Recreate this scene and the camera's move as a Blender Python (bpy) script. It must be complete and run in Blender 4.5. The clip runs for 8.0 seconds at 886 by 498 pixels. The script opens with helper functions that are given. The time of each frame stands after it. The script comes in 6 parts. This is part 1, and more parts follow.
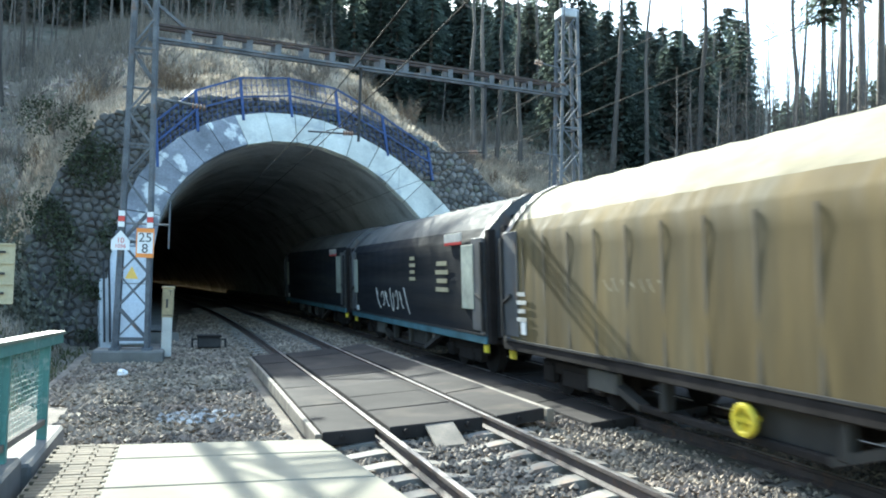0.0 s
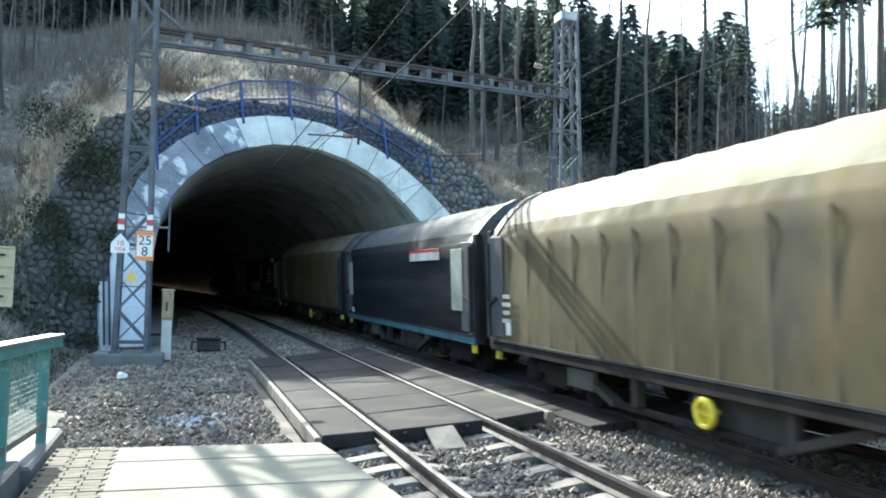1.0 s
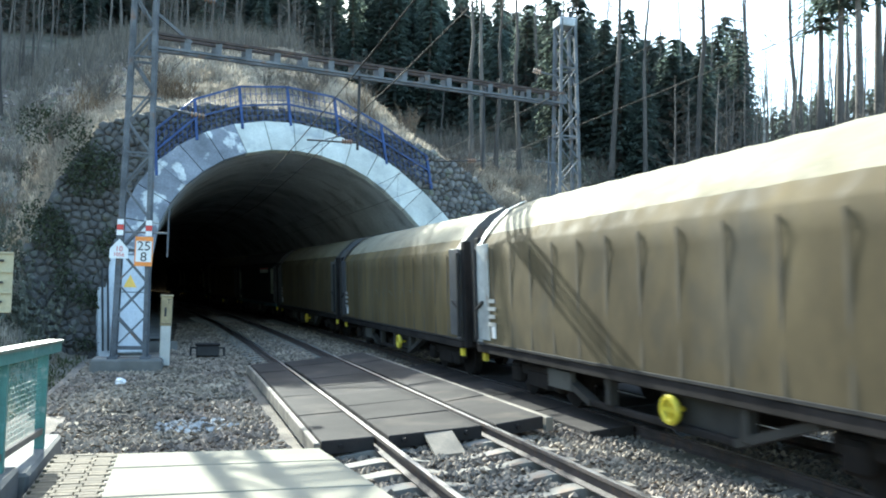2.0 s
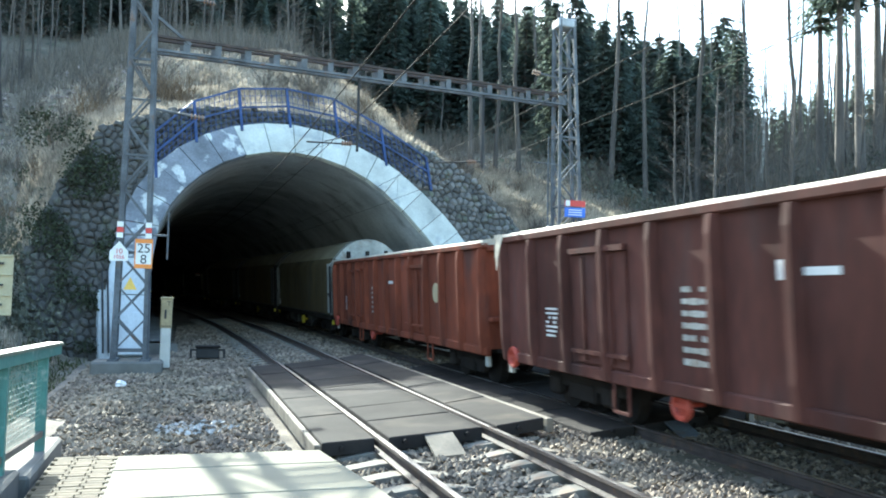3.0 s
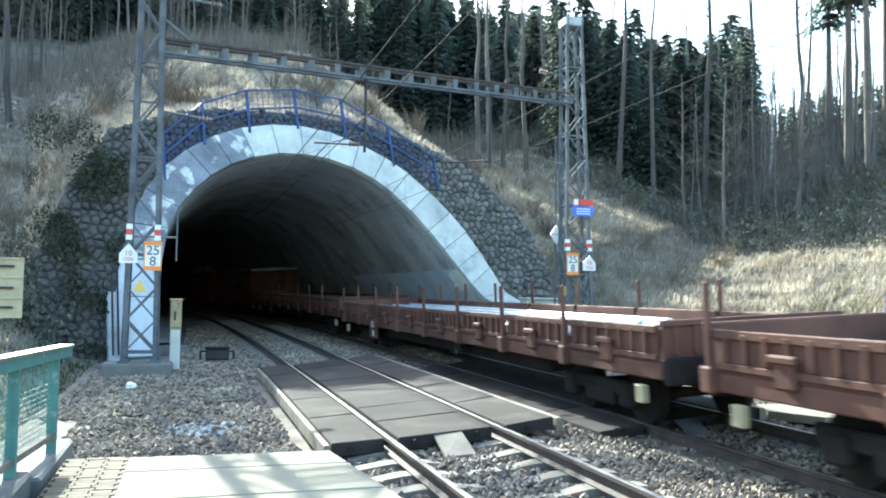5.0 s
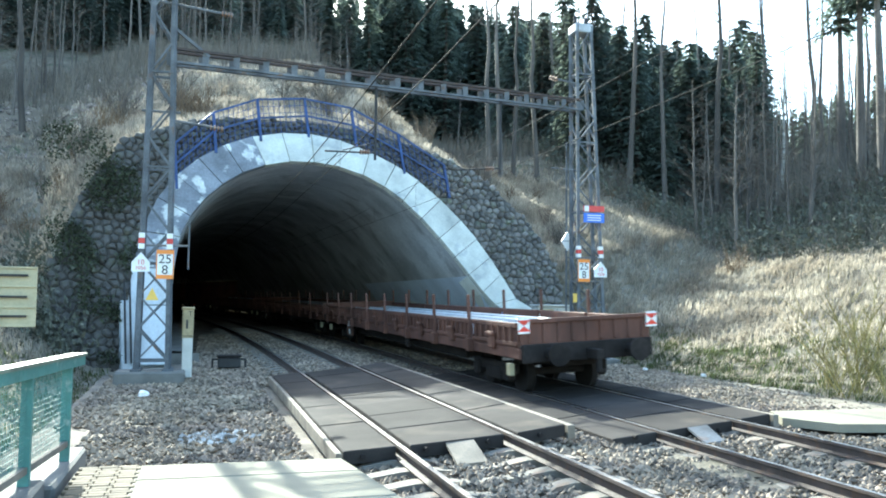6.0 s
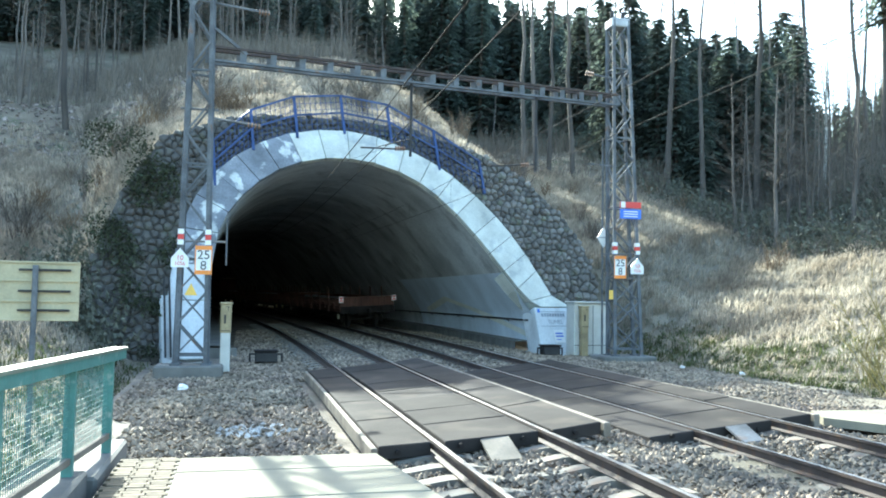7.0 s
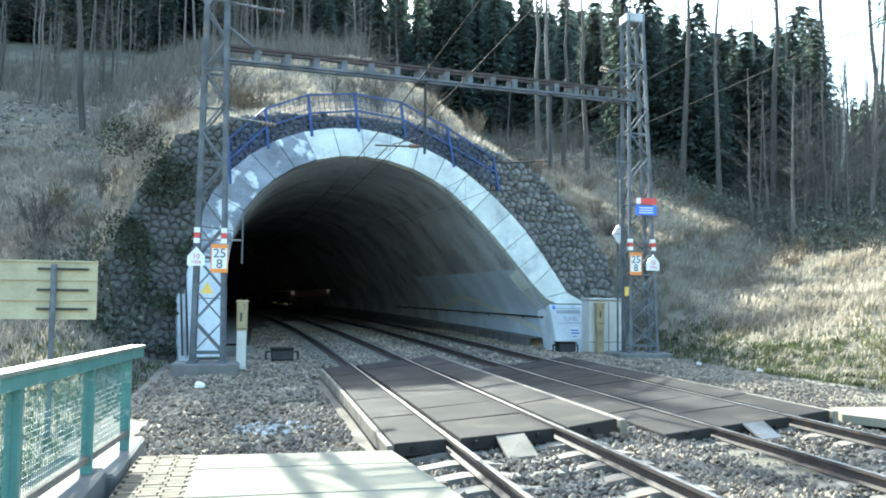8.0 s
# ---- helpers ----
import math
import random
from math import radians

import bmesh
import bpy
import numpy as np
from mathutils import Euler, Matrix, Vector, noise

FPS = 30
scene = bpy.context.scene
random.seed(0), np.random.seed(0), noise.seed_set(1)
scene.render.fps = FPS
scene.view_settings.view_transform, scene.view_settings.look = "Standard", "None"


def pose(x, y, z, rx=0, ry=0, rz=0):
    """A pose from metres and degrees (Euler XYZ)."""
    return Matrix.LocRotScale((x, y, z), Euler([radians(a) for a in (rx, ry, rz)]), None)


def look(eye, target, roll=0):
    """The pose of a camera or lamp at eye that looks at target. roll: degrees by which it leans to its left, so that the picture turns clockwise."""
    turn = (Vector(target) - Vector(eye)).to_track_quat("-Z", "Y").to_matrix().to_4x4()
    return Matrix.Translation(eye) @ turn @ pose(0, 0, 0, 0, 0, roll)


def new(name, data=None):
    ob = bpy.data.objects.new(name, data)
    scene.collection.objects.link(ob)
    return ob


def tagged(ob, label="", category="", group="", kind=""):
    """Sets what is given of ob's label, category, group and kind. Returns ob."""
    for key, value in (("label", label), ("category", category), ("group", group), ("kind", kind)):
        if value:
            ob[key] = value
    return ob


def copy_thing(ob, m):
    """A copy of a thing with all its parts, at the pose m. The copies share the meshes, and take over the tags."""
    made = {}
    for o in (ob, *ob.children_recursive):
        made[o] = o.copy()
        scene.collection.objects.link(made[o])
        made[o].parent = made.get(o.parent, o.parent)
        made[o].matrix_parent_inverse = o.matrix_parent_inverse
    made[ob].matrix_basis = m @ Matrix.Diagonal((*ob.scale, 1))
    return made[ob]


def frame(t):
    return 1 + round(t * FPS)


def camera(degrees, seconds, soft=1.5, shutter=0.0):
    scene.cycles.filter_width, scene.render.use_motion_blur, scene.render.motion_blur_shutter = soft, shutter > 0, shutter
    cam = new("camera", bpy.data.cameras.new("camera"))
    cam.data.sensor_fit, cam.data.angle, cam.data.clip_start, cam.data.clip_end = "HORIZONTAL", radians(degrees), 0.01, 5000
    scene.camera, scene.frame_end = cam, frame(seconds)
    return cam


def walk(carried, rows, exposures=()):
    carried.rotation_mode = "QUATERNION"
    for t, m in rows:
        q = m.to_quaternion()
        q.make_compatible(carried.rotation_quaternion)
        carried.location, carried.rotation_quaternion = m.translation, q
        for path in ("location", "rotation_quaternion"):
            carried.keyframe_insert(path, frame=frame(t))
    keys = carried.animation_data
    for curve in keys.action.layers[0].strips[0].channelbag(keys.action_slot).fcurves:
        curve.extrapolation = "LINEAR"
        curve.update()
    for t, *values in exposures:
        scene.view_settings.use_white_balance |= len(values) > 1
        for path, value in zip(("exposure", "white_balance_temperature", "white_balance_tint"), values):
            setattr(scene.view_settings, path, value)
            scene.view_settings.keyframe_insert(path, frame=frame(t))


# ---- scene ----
# The camera stands on the crossing's slab and turns slowly to its left.
cam = camera(56.8, 8.0, soft=1.9, shutter=0.13)
EYE = 1.73
ROWS = [
    (0.0, 92.568, -1.502, -17.499), (0.5, 92.678, -1.632, -17.436), (1.0, 92.776, -1.511, -17.513),
    (1.5, 92.991, -1.536, -17.576), (3.0, 93.247, -1.286, -17.577), (3.5, 93.209, -1.331, -17.534),
    (4.0, 93.172, -1.349, -17.408), (4.5, 93.068, -1.078, -17.168), (6.0, 93.727, -0.673, -16.214),
    (6.5, 93.545, -0.818, -14.962), (7.0, 93.433, -0.915, -13.775), (7.5, 93.252, -0.765, -12.809),
    (8.0, 93.229, -0.699, -12.729),
]
walk(cam, [(t, pose(0, 0, EYE, rx, ry, rz)) for t, rx, ry, rz in ROWS], [(0.0, 2.2, 6050, -2), (1.5, 2.15, 6050, -2), (3.0, 2.35, 6050, -3), (4.5, 2.43, 6050, -3), (6.5, 2.45, 6050, -4), (8.0, 2.48, 6080, -4)])

# ---- light: a spring sun ahead, shining through the bare trees on the hill's crest ----
SUN = Vector((-0.12, 0.87, 0.5)).normalized()
world = bpy.data.worlds.new("sky")
scene.world = world
world.use_nodes = True
wn = world.node_tree.nodes
sky = wn.new("ShaderNodeTexSky")
sky.sky_type, sky.sun_disc = "NISHITA", False
sky.sun_elevation = math.asin(SUN.z)
sky.sun_rotation = math.atan2(SUN.x, SUN.y)
sky.air_density, sky.dust_density, sky.ozone_density = 1.0, 2.0, 1.0
wn["Background"].inputs["Strength"].default_value = 0.15
world.node_tree.links.new(sky.outputs[0], wn["Background"].inputs["Color"])
sun_data = bpy.data.lights.new("sun", "SUN")
sun_data.energy, sun_data.angle, sun_data.color = 3.2, radians(0.5), (1.0, 0.95, 0.87)
sun = new("sun", sun_data)
sun.matrix_world = look((0, 0, 60), Vector((0, 0, 60)) - SUN)


# ---- materials ----
def mat(name, base, rough=0.7, metal=0.0, dark=0.6, light=1.25, fine=30.0, coarse=1.6, bump=0.3, depth=0.01,
        spots=None, spot_scale=6.0, spot_low=0.55, spot_high=0.7, island=0.0, rand=0.0, stretch=(1, 1, 1), spec=0.5):
    """Procedural surface: base colour varied at two scales, optional stains of another colour, fine relief."""
    m = bpy.data.materials.new(name)
    m.use_nodes = True
    nt = m.node_tree
    n, l = nt.nodes, nt.links
    b = n["Principled BSDF"]
    b.inputs["Roughness"].default_value, b.inputs["Metallic"].default_value = rough, metal
    b.inputs["Specular IOR Level"].default_value = spec
    tc, mp = n.new("ShaderNodeTexCoord"), n.new("ShaderNodeMapping")
    mp.inputs["Scale"].default_value = stretch
    l.new(tc.outputs["Object"], mp.inputs["Vector"])

    def tex(scale, detail=5.0):
        t = n.new("ShaderNodeTexNoise")
        t.inputs["Scale"].default_value, t.inputs["Detail"].default_value = scale, detail
        l.new(mp.outputs[0], t.inputs["Vector"])
        return t

    def ramp(src, lo, hi, a, c):
        r = n.new("ShaderNodeMapRange")
        for key, v in zip(("From Min", "From Max", "To Min", "To Max"), (lo, hi, a, c)):
            r.inputs[key].default_value = v
        l.new(src, r.inputs["Value"])
        return r.outputs[0]

    def times(a, c):
        x = n.new("ShaderNodeMath")
        x.operation = "MULTIPLY"
        l.new(a, x.inputs[0]), l.new(c, x.inputs[1])
        return x.outputs[0]

    tf, tcs = tex(fine), tex(coarse)
    value = times(ramp(tf.outputs[0], 0.3, 0.7, (dark + 1) / 2, (light + 1) / 2), ramp(tcs.outputs[0], 0.3, 0.7, dark, light))
    if island:
        g = n.new("ShaderNodeNewGeometry")
        value = times(value, ramp(g.outputs["Random Per Island"], 0, 1, 1 - island, 1 + island))
    if rand:
        o = n.new("ShaderNodeObjectInfo")
        value = times(value, ramp(o.outputs["Random"], 0, 1, 1 - rand, 1 + rand))
    colour = n.new("ShaderNodeMix")
    colour.data_type, colour.blend_type = "RGBA", "MULTIPLY"
    colour.inputs["Factor"].default_value = 1.0
    if spots:
        ts = tex(spot_scale, 6.0)
        mix = n.new("ShaderNodeMix")
        mix.data_type = "RGBA"
        mix.inputs["A"].default_value, mix.inputs["B"].default_value = (*base, 1), (*spots, 1)
        l.new(ramp(ts.outputs[0], spot_low, spot_high, 0, 1), mix.inputs["Factor"])
        l.new(mix.outputs["Result"], colour.inputs["A"])
    else:
        colour.inputs["A"].default_value = (*base, 1)
    grey = n.new("ShaderNodeCombineColor")
    for i in range(3):
        l.new(value, grey.inputs[i])
    l.new(grey.outputs[0], colour.inputs["B"])
    l.new(colour.outputs["Result"], b.inputs["Base Color"])
    l.new(ramp(tf.outputs[0], 0.3, 0.7, max(rough - 0.12, 0.05), min(rough + 0.1, 1)), b.inputs["Roughness"])
    if bump:
        bp = n.new("ShaderNodeBump")
        bp.inputs["Strength"].default_value, bp.inputs["Distance"].default_value = bump, depth
        l.new(tf.outputs[0], bp.inputs["Height"])
        l.new(bp.outputs[0], b.inputs["Normal"])
    return m


def leafy(m, share):
    """Lets part of the light through, as thin blades and needles do."""
    nt = m.node_tree
    out, b = nt.nodes["Material Output"], nt.nodes["Principled BSDF"]
    tr, mx = nt.nodes.new("ShaderNodeBsdfTranslucent"), nt.nodes.new("ShaderNodeMixShader")
    mx.inputs[0].default_value = share
    src = b.inputs["Base Color"].links[0].from_socket
    nt.links.new(src, tr.inputs["Color"])
    nt.links.new(b.outputs[0], mx.inputs[1]), nt.links.new(tr.outputs[0], mx.inputs[2])
    nt.links.new(mx.outputs[0], out.inputs["Surface"])
    return m


def glow(name, colour, strength):
    m = mat(name, colour, 0.4)
    m.node_tree.nodes["Principled BSDF"].inputs["Emission Color"].default_value = (*colour, 1)
    m.node_tree.nodes["Principled BSDF"].inputs["Emission Strength"].default_value = strength
    return m


SOIL = mat("dry thatch and soil", (0.23, 0.2, 0.15), 0.95, spots=(0.14, 0.125, 0.08), spot_scale=0.5, fine=14, coarse=0.4, bump=0.6, depth=0.05)
DRYGRASS = mat("dry grass", (0.45, 0.405, 0.325), 0.9, island=0.3, spots=(0.36, 0.31, 0.24), spot_scale=0.5, spot_low=0.45, spot_high=0.65, fine=9, coarse=0.35, bump=0)
GREENGRASS = mat("green grass", (0.1, 0.12, 0.05), 0.9, island=0.4, bump=0)
GRAVEL = mat("ballast bed", (0.23, 0.195, 0.155), 0.95, fine=26, coarse=1.1, dark=0.5, light=1.4, bump=1.0, depth=0.05, spots=(0.12, 0.1, 0.08), spot_scale=1.0)
STONES = mat("ballast stones", (0.255, 0.203, 0.145), 0.9, island=0.55, fine=25, coarse=0.8, spots=(0.22, 0.17, 0.13), spot_scale=0.7, spot_low=0.45, spot_high=0.65, bump=0.3)
STONES_DARK = mat("oily ballast stones", (0.14, 0.115, 0.09), 0.85, island=0.55, fine=25, coarse=0.8, bump=0.3)
SLAB = mat("pale concrete slab", (0.265, 0.245, 0.185), 0.9, spec=0.2, dark=0.8, light=1.12, fine=60, coarse=1.2, bump=0.25, depth=0.004)
CONCRETE = mat("weathered concrete", (0.18, 0.175, 0.158), 0.85, dark=0.65, light=1.2, fine=40, coarse=1.8, bump=0.3, depth=0.006)
SLEEPER = mat("concrete sleeper", (0.23, 0.21, 0.175), 0.85, dark=0.6, light=1.2, rand=0.2, fine=40, coarse=3, spots=(0.2, 0.14, 0.1), spot_scale=3)
PAVER = mat("block paving", (0.15, 0.118, 0.075), 0.9, rand=0.25, fine=60, coarse=5, bump=0.4)
RUBBER = mat("rubber crossing panel", (0.039, 0.034, 0.031), 0.9, spec=0.15, rand=0.2, fine=50, coarse=0.9, dark=0.65, light=1.35, spots=(0.068, 0.056, 0.046), spot_scale=1.2, bump=0.25, depth=0.004)
EDGING = mat("worn edge beam", (0.21, 0.18, 0.14), 0.85, fine=30, coarse=3)
RAILSIDE = mat("rusty rail flank", (0.07, 0.052, 0.045), 0.8, spots=(0.11, 0.065, 0.04), spot_scale=5, fine=40, coarse=4)
RAILTOP = mat("polished rail head", (0.42, 0.4, 0.38), 0.36, metal=1.0, dark=0.85, light=1.1, fine=30, coarse=3, bump=0.05, stretch=(1, 0.1, 1))
LINING = mat("tunnel lining", (0.66, 0.67, 0.66), 0.85, dark=0.6, light=1.2, fine=12, coarse=0.5, spots=(0.38, 0.38, 0.37), spot_scale=0.9, bump=0.4, depth=0.02, stretch=(1, 1, 0.5))
WHITEWASH = mat("whitewashed wall", (0.66, 0.69, 0.7), 0.8, dark=0.75, light=1.1, fine=20, coarse=0.9, spots=(0.45, 0.46, 0.46), spot_scale=1.2, bump=0.3, stretch=(1, 1, 0.5))
BLUEWASH = mat("blue-grey painted wall", (0.7, 0.77, 0.84), 0.75, dark=0.85, light=1.12, fine=20, coarse=0.9, bump=0.25, stretch=(1, 1, 0.4))
STRIPE = mat("white guide stripe", (0.85, 0.85, 0.76), 0.7, dark=0.85, light=1.05)
RINGSTONE = mat("pale portal stone", (0.66, 0.67, 0.6), 0.8, rand=0.12, dark=0.75, light=1.1, fine=18, coarse=1.4, spots=(0.4, 0.42, 0.42), spot_scale=1.3, bump=0.35, depth=0.01)
RINGDARK = mat("stained portal stone", (0.22, 0.235, 0.26), 0.85, rand=0.2, dark=0.6, light=1.25, fine=16, coarse=1.2, spots=(0.6, 0.62, 0.6), spot_scale=1.3, spot_low=0.58, spot_high=0.62, bump=0.4)
RUBBLE = mat("rubble stone", (0.17, 0.16, 0.145), 0.9, rand=0.4, dark=0.6, light=1.3, fine=18, coarse=2.5, spots=(0.12, 0.13, 0.09), spot_scale=2.5, bump=0.6, depth=0.02)
MORTAR = mat("dark mortar", (0.1, 0.095, 0.085), 0.95, fine=20, coarse=1.5, bump=0.5)
BLUEPAINT = mat("blue railing paint", (0.035, 0.07, 0.19), 0.5, fine=20, coarse=2, spots=(0.1, 0.09, 0.09), spot_scale=4, spot_low=0.62, spot_high=0.7)
TEAL = mat("teal railing paint", (0.078, 0.205, 0.18), 0.55, fine=25, coarse=2.5, dark=0.8, light=1.15, spots=(0.3, 0.36, 0.32), spot_scale=7, spot_low=0.6, spot_high=0.75)
TEALTOP = mat("faded handrail paint", (0.17, 0.19, 0.145), 0.6, fine=25, coarse=2.5)
MAST = mat("grey mast paint", (0.15, 0.16, 0.17), 0.85, spec=0.15, fine=25, coarse=2, spots=(0.2, 0.13, 0.09), spot_scale=3, spot_low=0.6, spot_high=0.75)
PALEMAST = mat("pale mast head paint", (0.42, 0.44, 0.45), 0.55, fine=25, coarse=2)
DARKSTEEL = mat("dark steel", (0.035, 0.034, 0.034), 0.6, metal=0.3, fine=25, coarse=3)
WIRE = mat("catenary wire", (0.06, 0.055, 0.05), 0.9, spec=0.1)
CERAMIC = mat("insulator", (0.3, 0.18, 0.12), 0.25)
SIGNWHITE = mat("white sign enamel", (0.8, 0.8, 0.78), 0.4, dark=0.9, light=1.05)
SIGNORANGE = mat("orange sign enamel", (0.85, 0.27, 0.04), 0.4, dark=0.85, light=1.05)
SIGNRED = mat("red sign enamel", (0.62, 0.05, 0.04), 0.4, dark=0.85, light=1.05)
SIGNBLUE = mat("blue sign enamel", (0.05, 0.16, 0.62), 0.4, dark=0.9, light=1.05)
SIGNYELLOW = mat("yellow warning enamel", (0.8, 0.52, 0.1), 0.45, dark=0.85, light=1.05)
BLACKPAINT = mat("black lettering", (0.03, 0.03, 0.03), 0.5)
GREYPAINT = mat("faded grey lettering", (0.3, 0.33, 0.36), 0.7)
CREAM = mat("cream sheet metal", (0.46, 0.4, 0.25), 0.6, fine=25, coarse=2, dark=0.8, light=1.12)
CABINET = mat("pale grey cabinet", (0.62, 0.61, 0.55), 0.55, fine=25, coarse=2, dark=0.85, light=1.08)
OCHRE = mat("ochre post", (0.38, 0.3, 0.165), 0.6, fine=25, coarse=2)
TAN = mat("dusty tan tarpaulin", (0.158, 0.117, 0.055), 0.85, spec=0.15, dark=0.68, light=1.2, fine=4, coarse=0.7, spots=(0.13, 0.108, 0.065), spot_scale=1.1, spot_low=0.45, spot_high=0.7, bump=0.4, depth=0.018, stretch=(1, 1.6, 0.25))
NAVY = mat("dirty navy tarpaulin", (0.012, 0.0135, 0.016), 0.85, spec=0.12, dark=0.6, light=1.6, fine=4, coarse=0.7, spots=(0.026, 0.025, 0.023), spot_scale=0.9, spot_low=0.5, spot_high=0.8, bump=0.35, depth=0.025, stretch=(1, 0.16, 2.4))
BROWNTARP = mat("brown grey tarpaulin", (0.13, 0.1, 0.055), 0.85, spec=0.15, dark=0.6, light=1.3, fine=4, coarse=0.7, spots=(0.1, 0.085, 0.06), spot_scale=1.1, bump=0.4, depth=0.018, stretch=(1, 0.8, 0.5))
# roof part of the tarpaulins: sunlight is put into its paler colour
ROOFSUN = mat("sunlit dusty roof cover", (0.34, 0.295, 0.205), 0.85, spec=0.2, dark=0.75, light=1.15, fine=5, coarse=0.8, spots=(0.25, 0.215, 0.145), spot_scale=1.2, bump=0.4, depth=0.03, stretch=(1, 0.6, 1))
ROOFSUNGREY = mat("sunlit dusty grey roof cover", (0.13, 0.125, 0.115), 0.85, spec=0.2, dark=0.65, light=1.25, fine=5, coarse=0.8, spots=(0.08, 0.08, 0.08), spot_scale=1.2, bump=0.4, depth=0.03, stretch=(1, 0.6, 1))
TEALSOLE = mat("teal blue sole bar", (0.07, 0.16, 0.19), 0.6)
TANDARK = mat("dirty tarpaulin strap", (0.08, 0.063, 0.036), 0.8, fine=5, coarse=1.2, spots=(0.11, 0.085, 0.048), spot_scale=2.0, stretch=(1, 1, 0.4))
BRUSH = mat("dark brush", (0.13, 0.135, 0.1), 0.9, island=0.4, bump=0)
ENDWALL = mat("grey steel end wall", (0.1, 0.1, 0.1), 0.65, spots=(0.14, 0.09, 0.06), spot_scale=2, fine=15, coarse=1.2)
PALEEND = mat("pale end wall", (0.5, 0.5, 0.46), 0.65, spots=(0.3, 0.24, 0.18), spot_scale=2, fine=15, coarse=1.2)
OXIDE = mat("red oxide wagon paint", (0.2, 0.055, 0.03), 0.8, spec=0.2, dark=0.55, light=1.3, fine=8, coarse=0.9, spots=(0.11, 0.05, 0.04), spot_scale=1.3, stretch=(1, 1, 0.35))
MAROON = mat("faded maroon wagon paint", (0.098, 0.038, 0.03), 0.8, spec=0.2, dark=0.5, light=1.35, fine=8, coarse=0.9, spots=(0.09, 0.05, 0.045), spot_scale=1.3, stretch=(1, 1, 0.35))
RUST = mat("rusty brown wagon side", (0.12, 0.058, 0.042), 0.8, spec=0.3, dark=0.6, light=1.35, fine=7, coarse=0.9, spots=(0.14, 0.06, 0.04), spot_scale=1.5, stretch=(1, 1, 0.4))
LOADCOVER = mat("pale load cover", (0.5, 0.45, 0.36), 0.7, fine=8, coarse=1)
BRIGHTSTEEL = mat("pale steel bars", (0.6, 0.63, 0.66), 0.45, metal=0.3, dark=0.75, light=1.1, rand=0.25)
UNDERFRAME = mat("sooty underframe", (0.026, 0.022, 0.02), 0.9, spec=0.15, fine=12, coarse=1.5, dark=0.6, light=1.4)
GREYFRAME = mat("grey bracket steel", (0.038, 0.035, 0.03), 0.7, fine=12, coarse=1.5)
WHEELYELLOW = mat("yellow wheel paint", (0.75, 0.6, 0.05), 0.5)
REDWHEEL = mat("red wheel paint", (0.5, 0.08, 0.05), 0.5)
BARK = mat("grey bark", (0.13, 0.112, 0.095), 0.9, rand=0.4, fine=25, coarse=2, bump=0.5, stretch=(1, 1, 0.2))
BIRCH = mat("birch bark", (0.5, 0.48, 0.43), 0.8, fine=8, coarse=3, spots=(0.08, 0.07, 0.06), spot_scale=5, spot_low=0.6, spot_high=0.66, stretch=(1, 1, 2.5))
TWIG = mat("bare twigs", (0.15, 0.125, 0.1), 0.9, island=0.4, rand=0.3, bump=0)
THICKET = mat("dark tangled twigs", (0.17, 0.145, 0.115), 0.9, island=0.4, bump=0)
NEEDLE = mat("spruce needles", (0.155, 0.195, 0.16), 0.85, island=0.4, rand=0.3, bump=0)
IVY = mat("dark ivy", (0.06, 0.07, 0.042), 0.9, spec=0.1, island=0.5, bump=0)
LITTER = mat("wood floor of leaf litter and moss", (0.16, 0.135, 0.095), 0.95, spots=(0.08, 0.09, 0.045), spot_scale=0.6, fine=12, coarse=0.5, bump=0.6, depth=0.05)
MIDPLATE = mat("dusty plate steel", (0.09, 0.085, 0.072), 0.7, fine=12, coarse=1.5)
CHIPS = mat("pale chippings", (0.4, 0.39, 0.37), 0.9, island=0.3)
DEBRIS = mat("weathered debris", (0.25, 0.205, 0.175), 0.9, island=0.6, bump=0.3)
LEAVES = mat("leaf litter", (0.2, 0.14, 0.085), 0.95, island=0.5, bump=0)
SPRIG = mat("budding shrub", (0.34, 0.3, 0.12), 0.9, island=0.4, bump=0)
for leaf, through_share in ((DRYGRASS, 0.52), (GREENGRASS, 0.4), (NEEDLE, 0.65), (SPRIG, 0.4)):
    leafy(leaf, through_share)
# the plates are no lamps: a faint glow is added in the tunnel's dark
TAILGLOW = glow("tail plate white with added glow", (0.8, 0.8, 0.78), 0.02)
TAILRED = mat("tail plate red", (0.7, 0.05, 0.03), 0.4)


# ---- mesh helpers ----
def obj_of(name, bm, material, parent=None, label="", smooth=False):
    me = bpy.data.meshes.new(name)
    bm.to_mesh(me)
    bm.free()
    for mt in material if isinstance(material, (list, tuple)) else (material,):
        me.materials.append(mt)
    if smooth:
        for p in me.polygons:
            p.use_smooth = True
    ob = new(name, me)
    if parent is not None:
        ob.parent = parent
    if label:
        tagged(ob, label)
    return ob


def part(name, bm, material, parent, label="", smooth=False):
    return obj_of(name, bm, material, parent, label, smooth)


def share(name, source, parent, m):
    """Another piece on the same mesh."""
    ob = new(name, source.data)
    ob.parent = parent
    ob.matrix_basis = m
    return ob


def empty(name, label="", category="", group="", kind="", at=(0, 0, 0)):
    ob = new(name)
    ob.empty_display_size = 0.2
    ob.location = at
    return tagged(ob, label, category, group, kind)


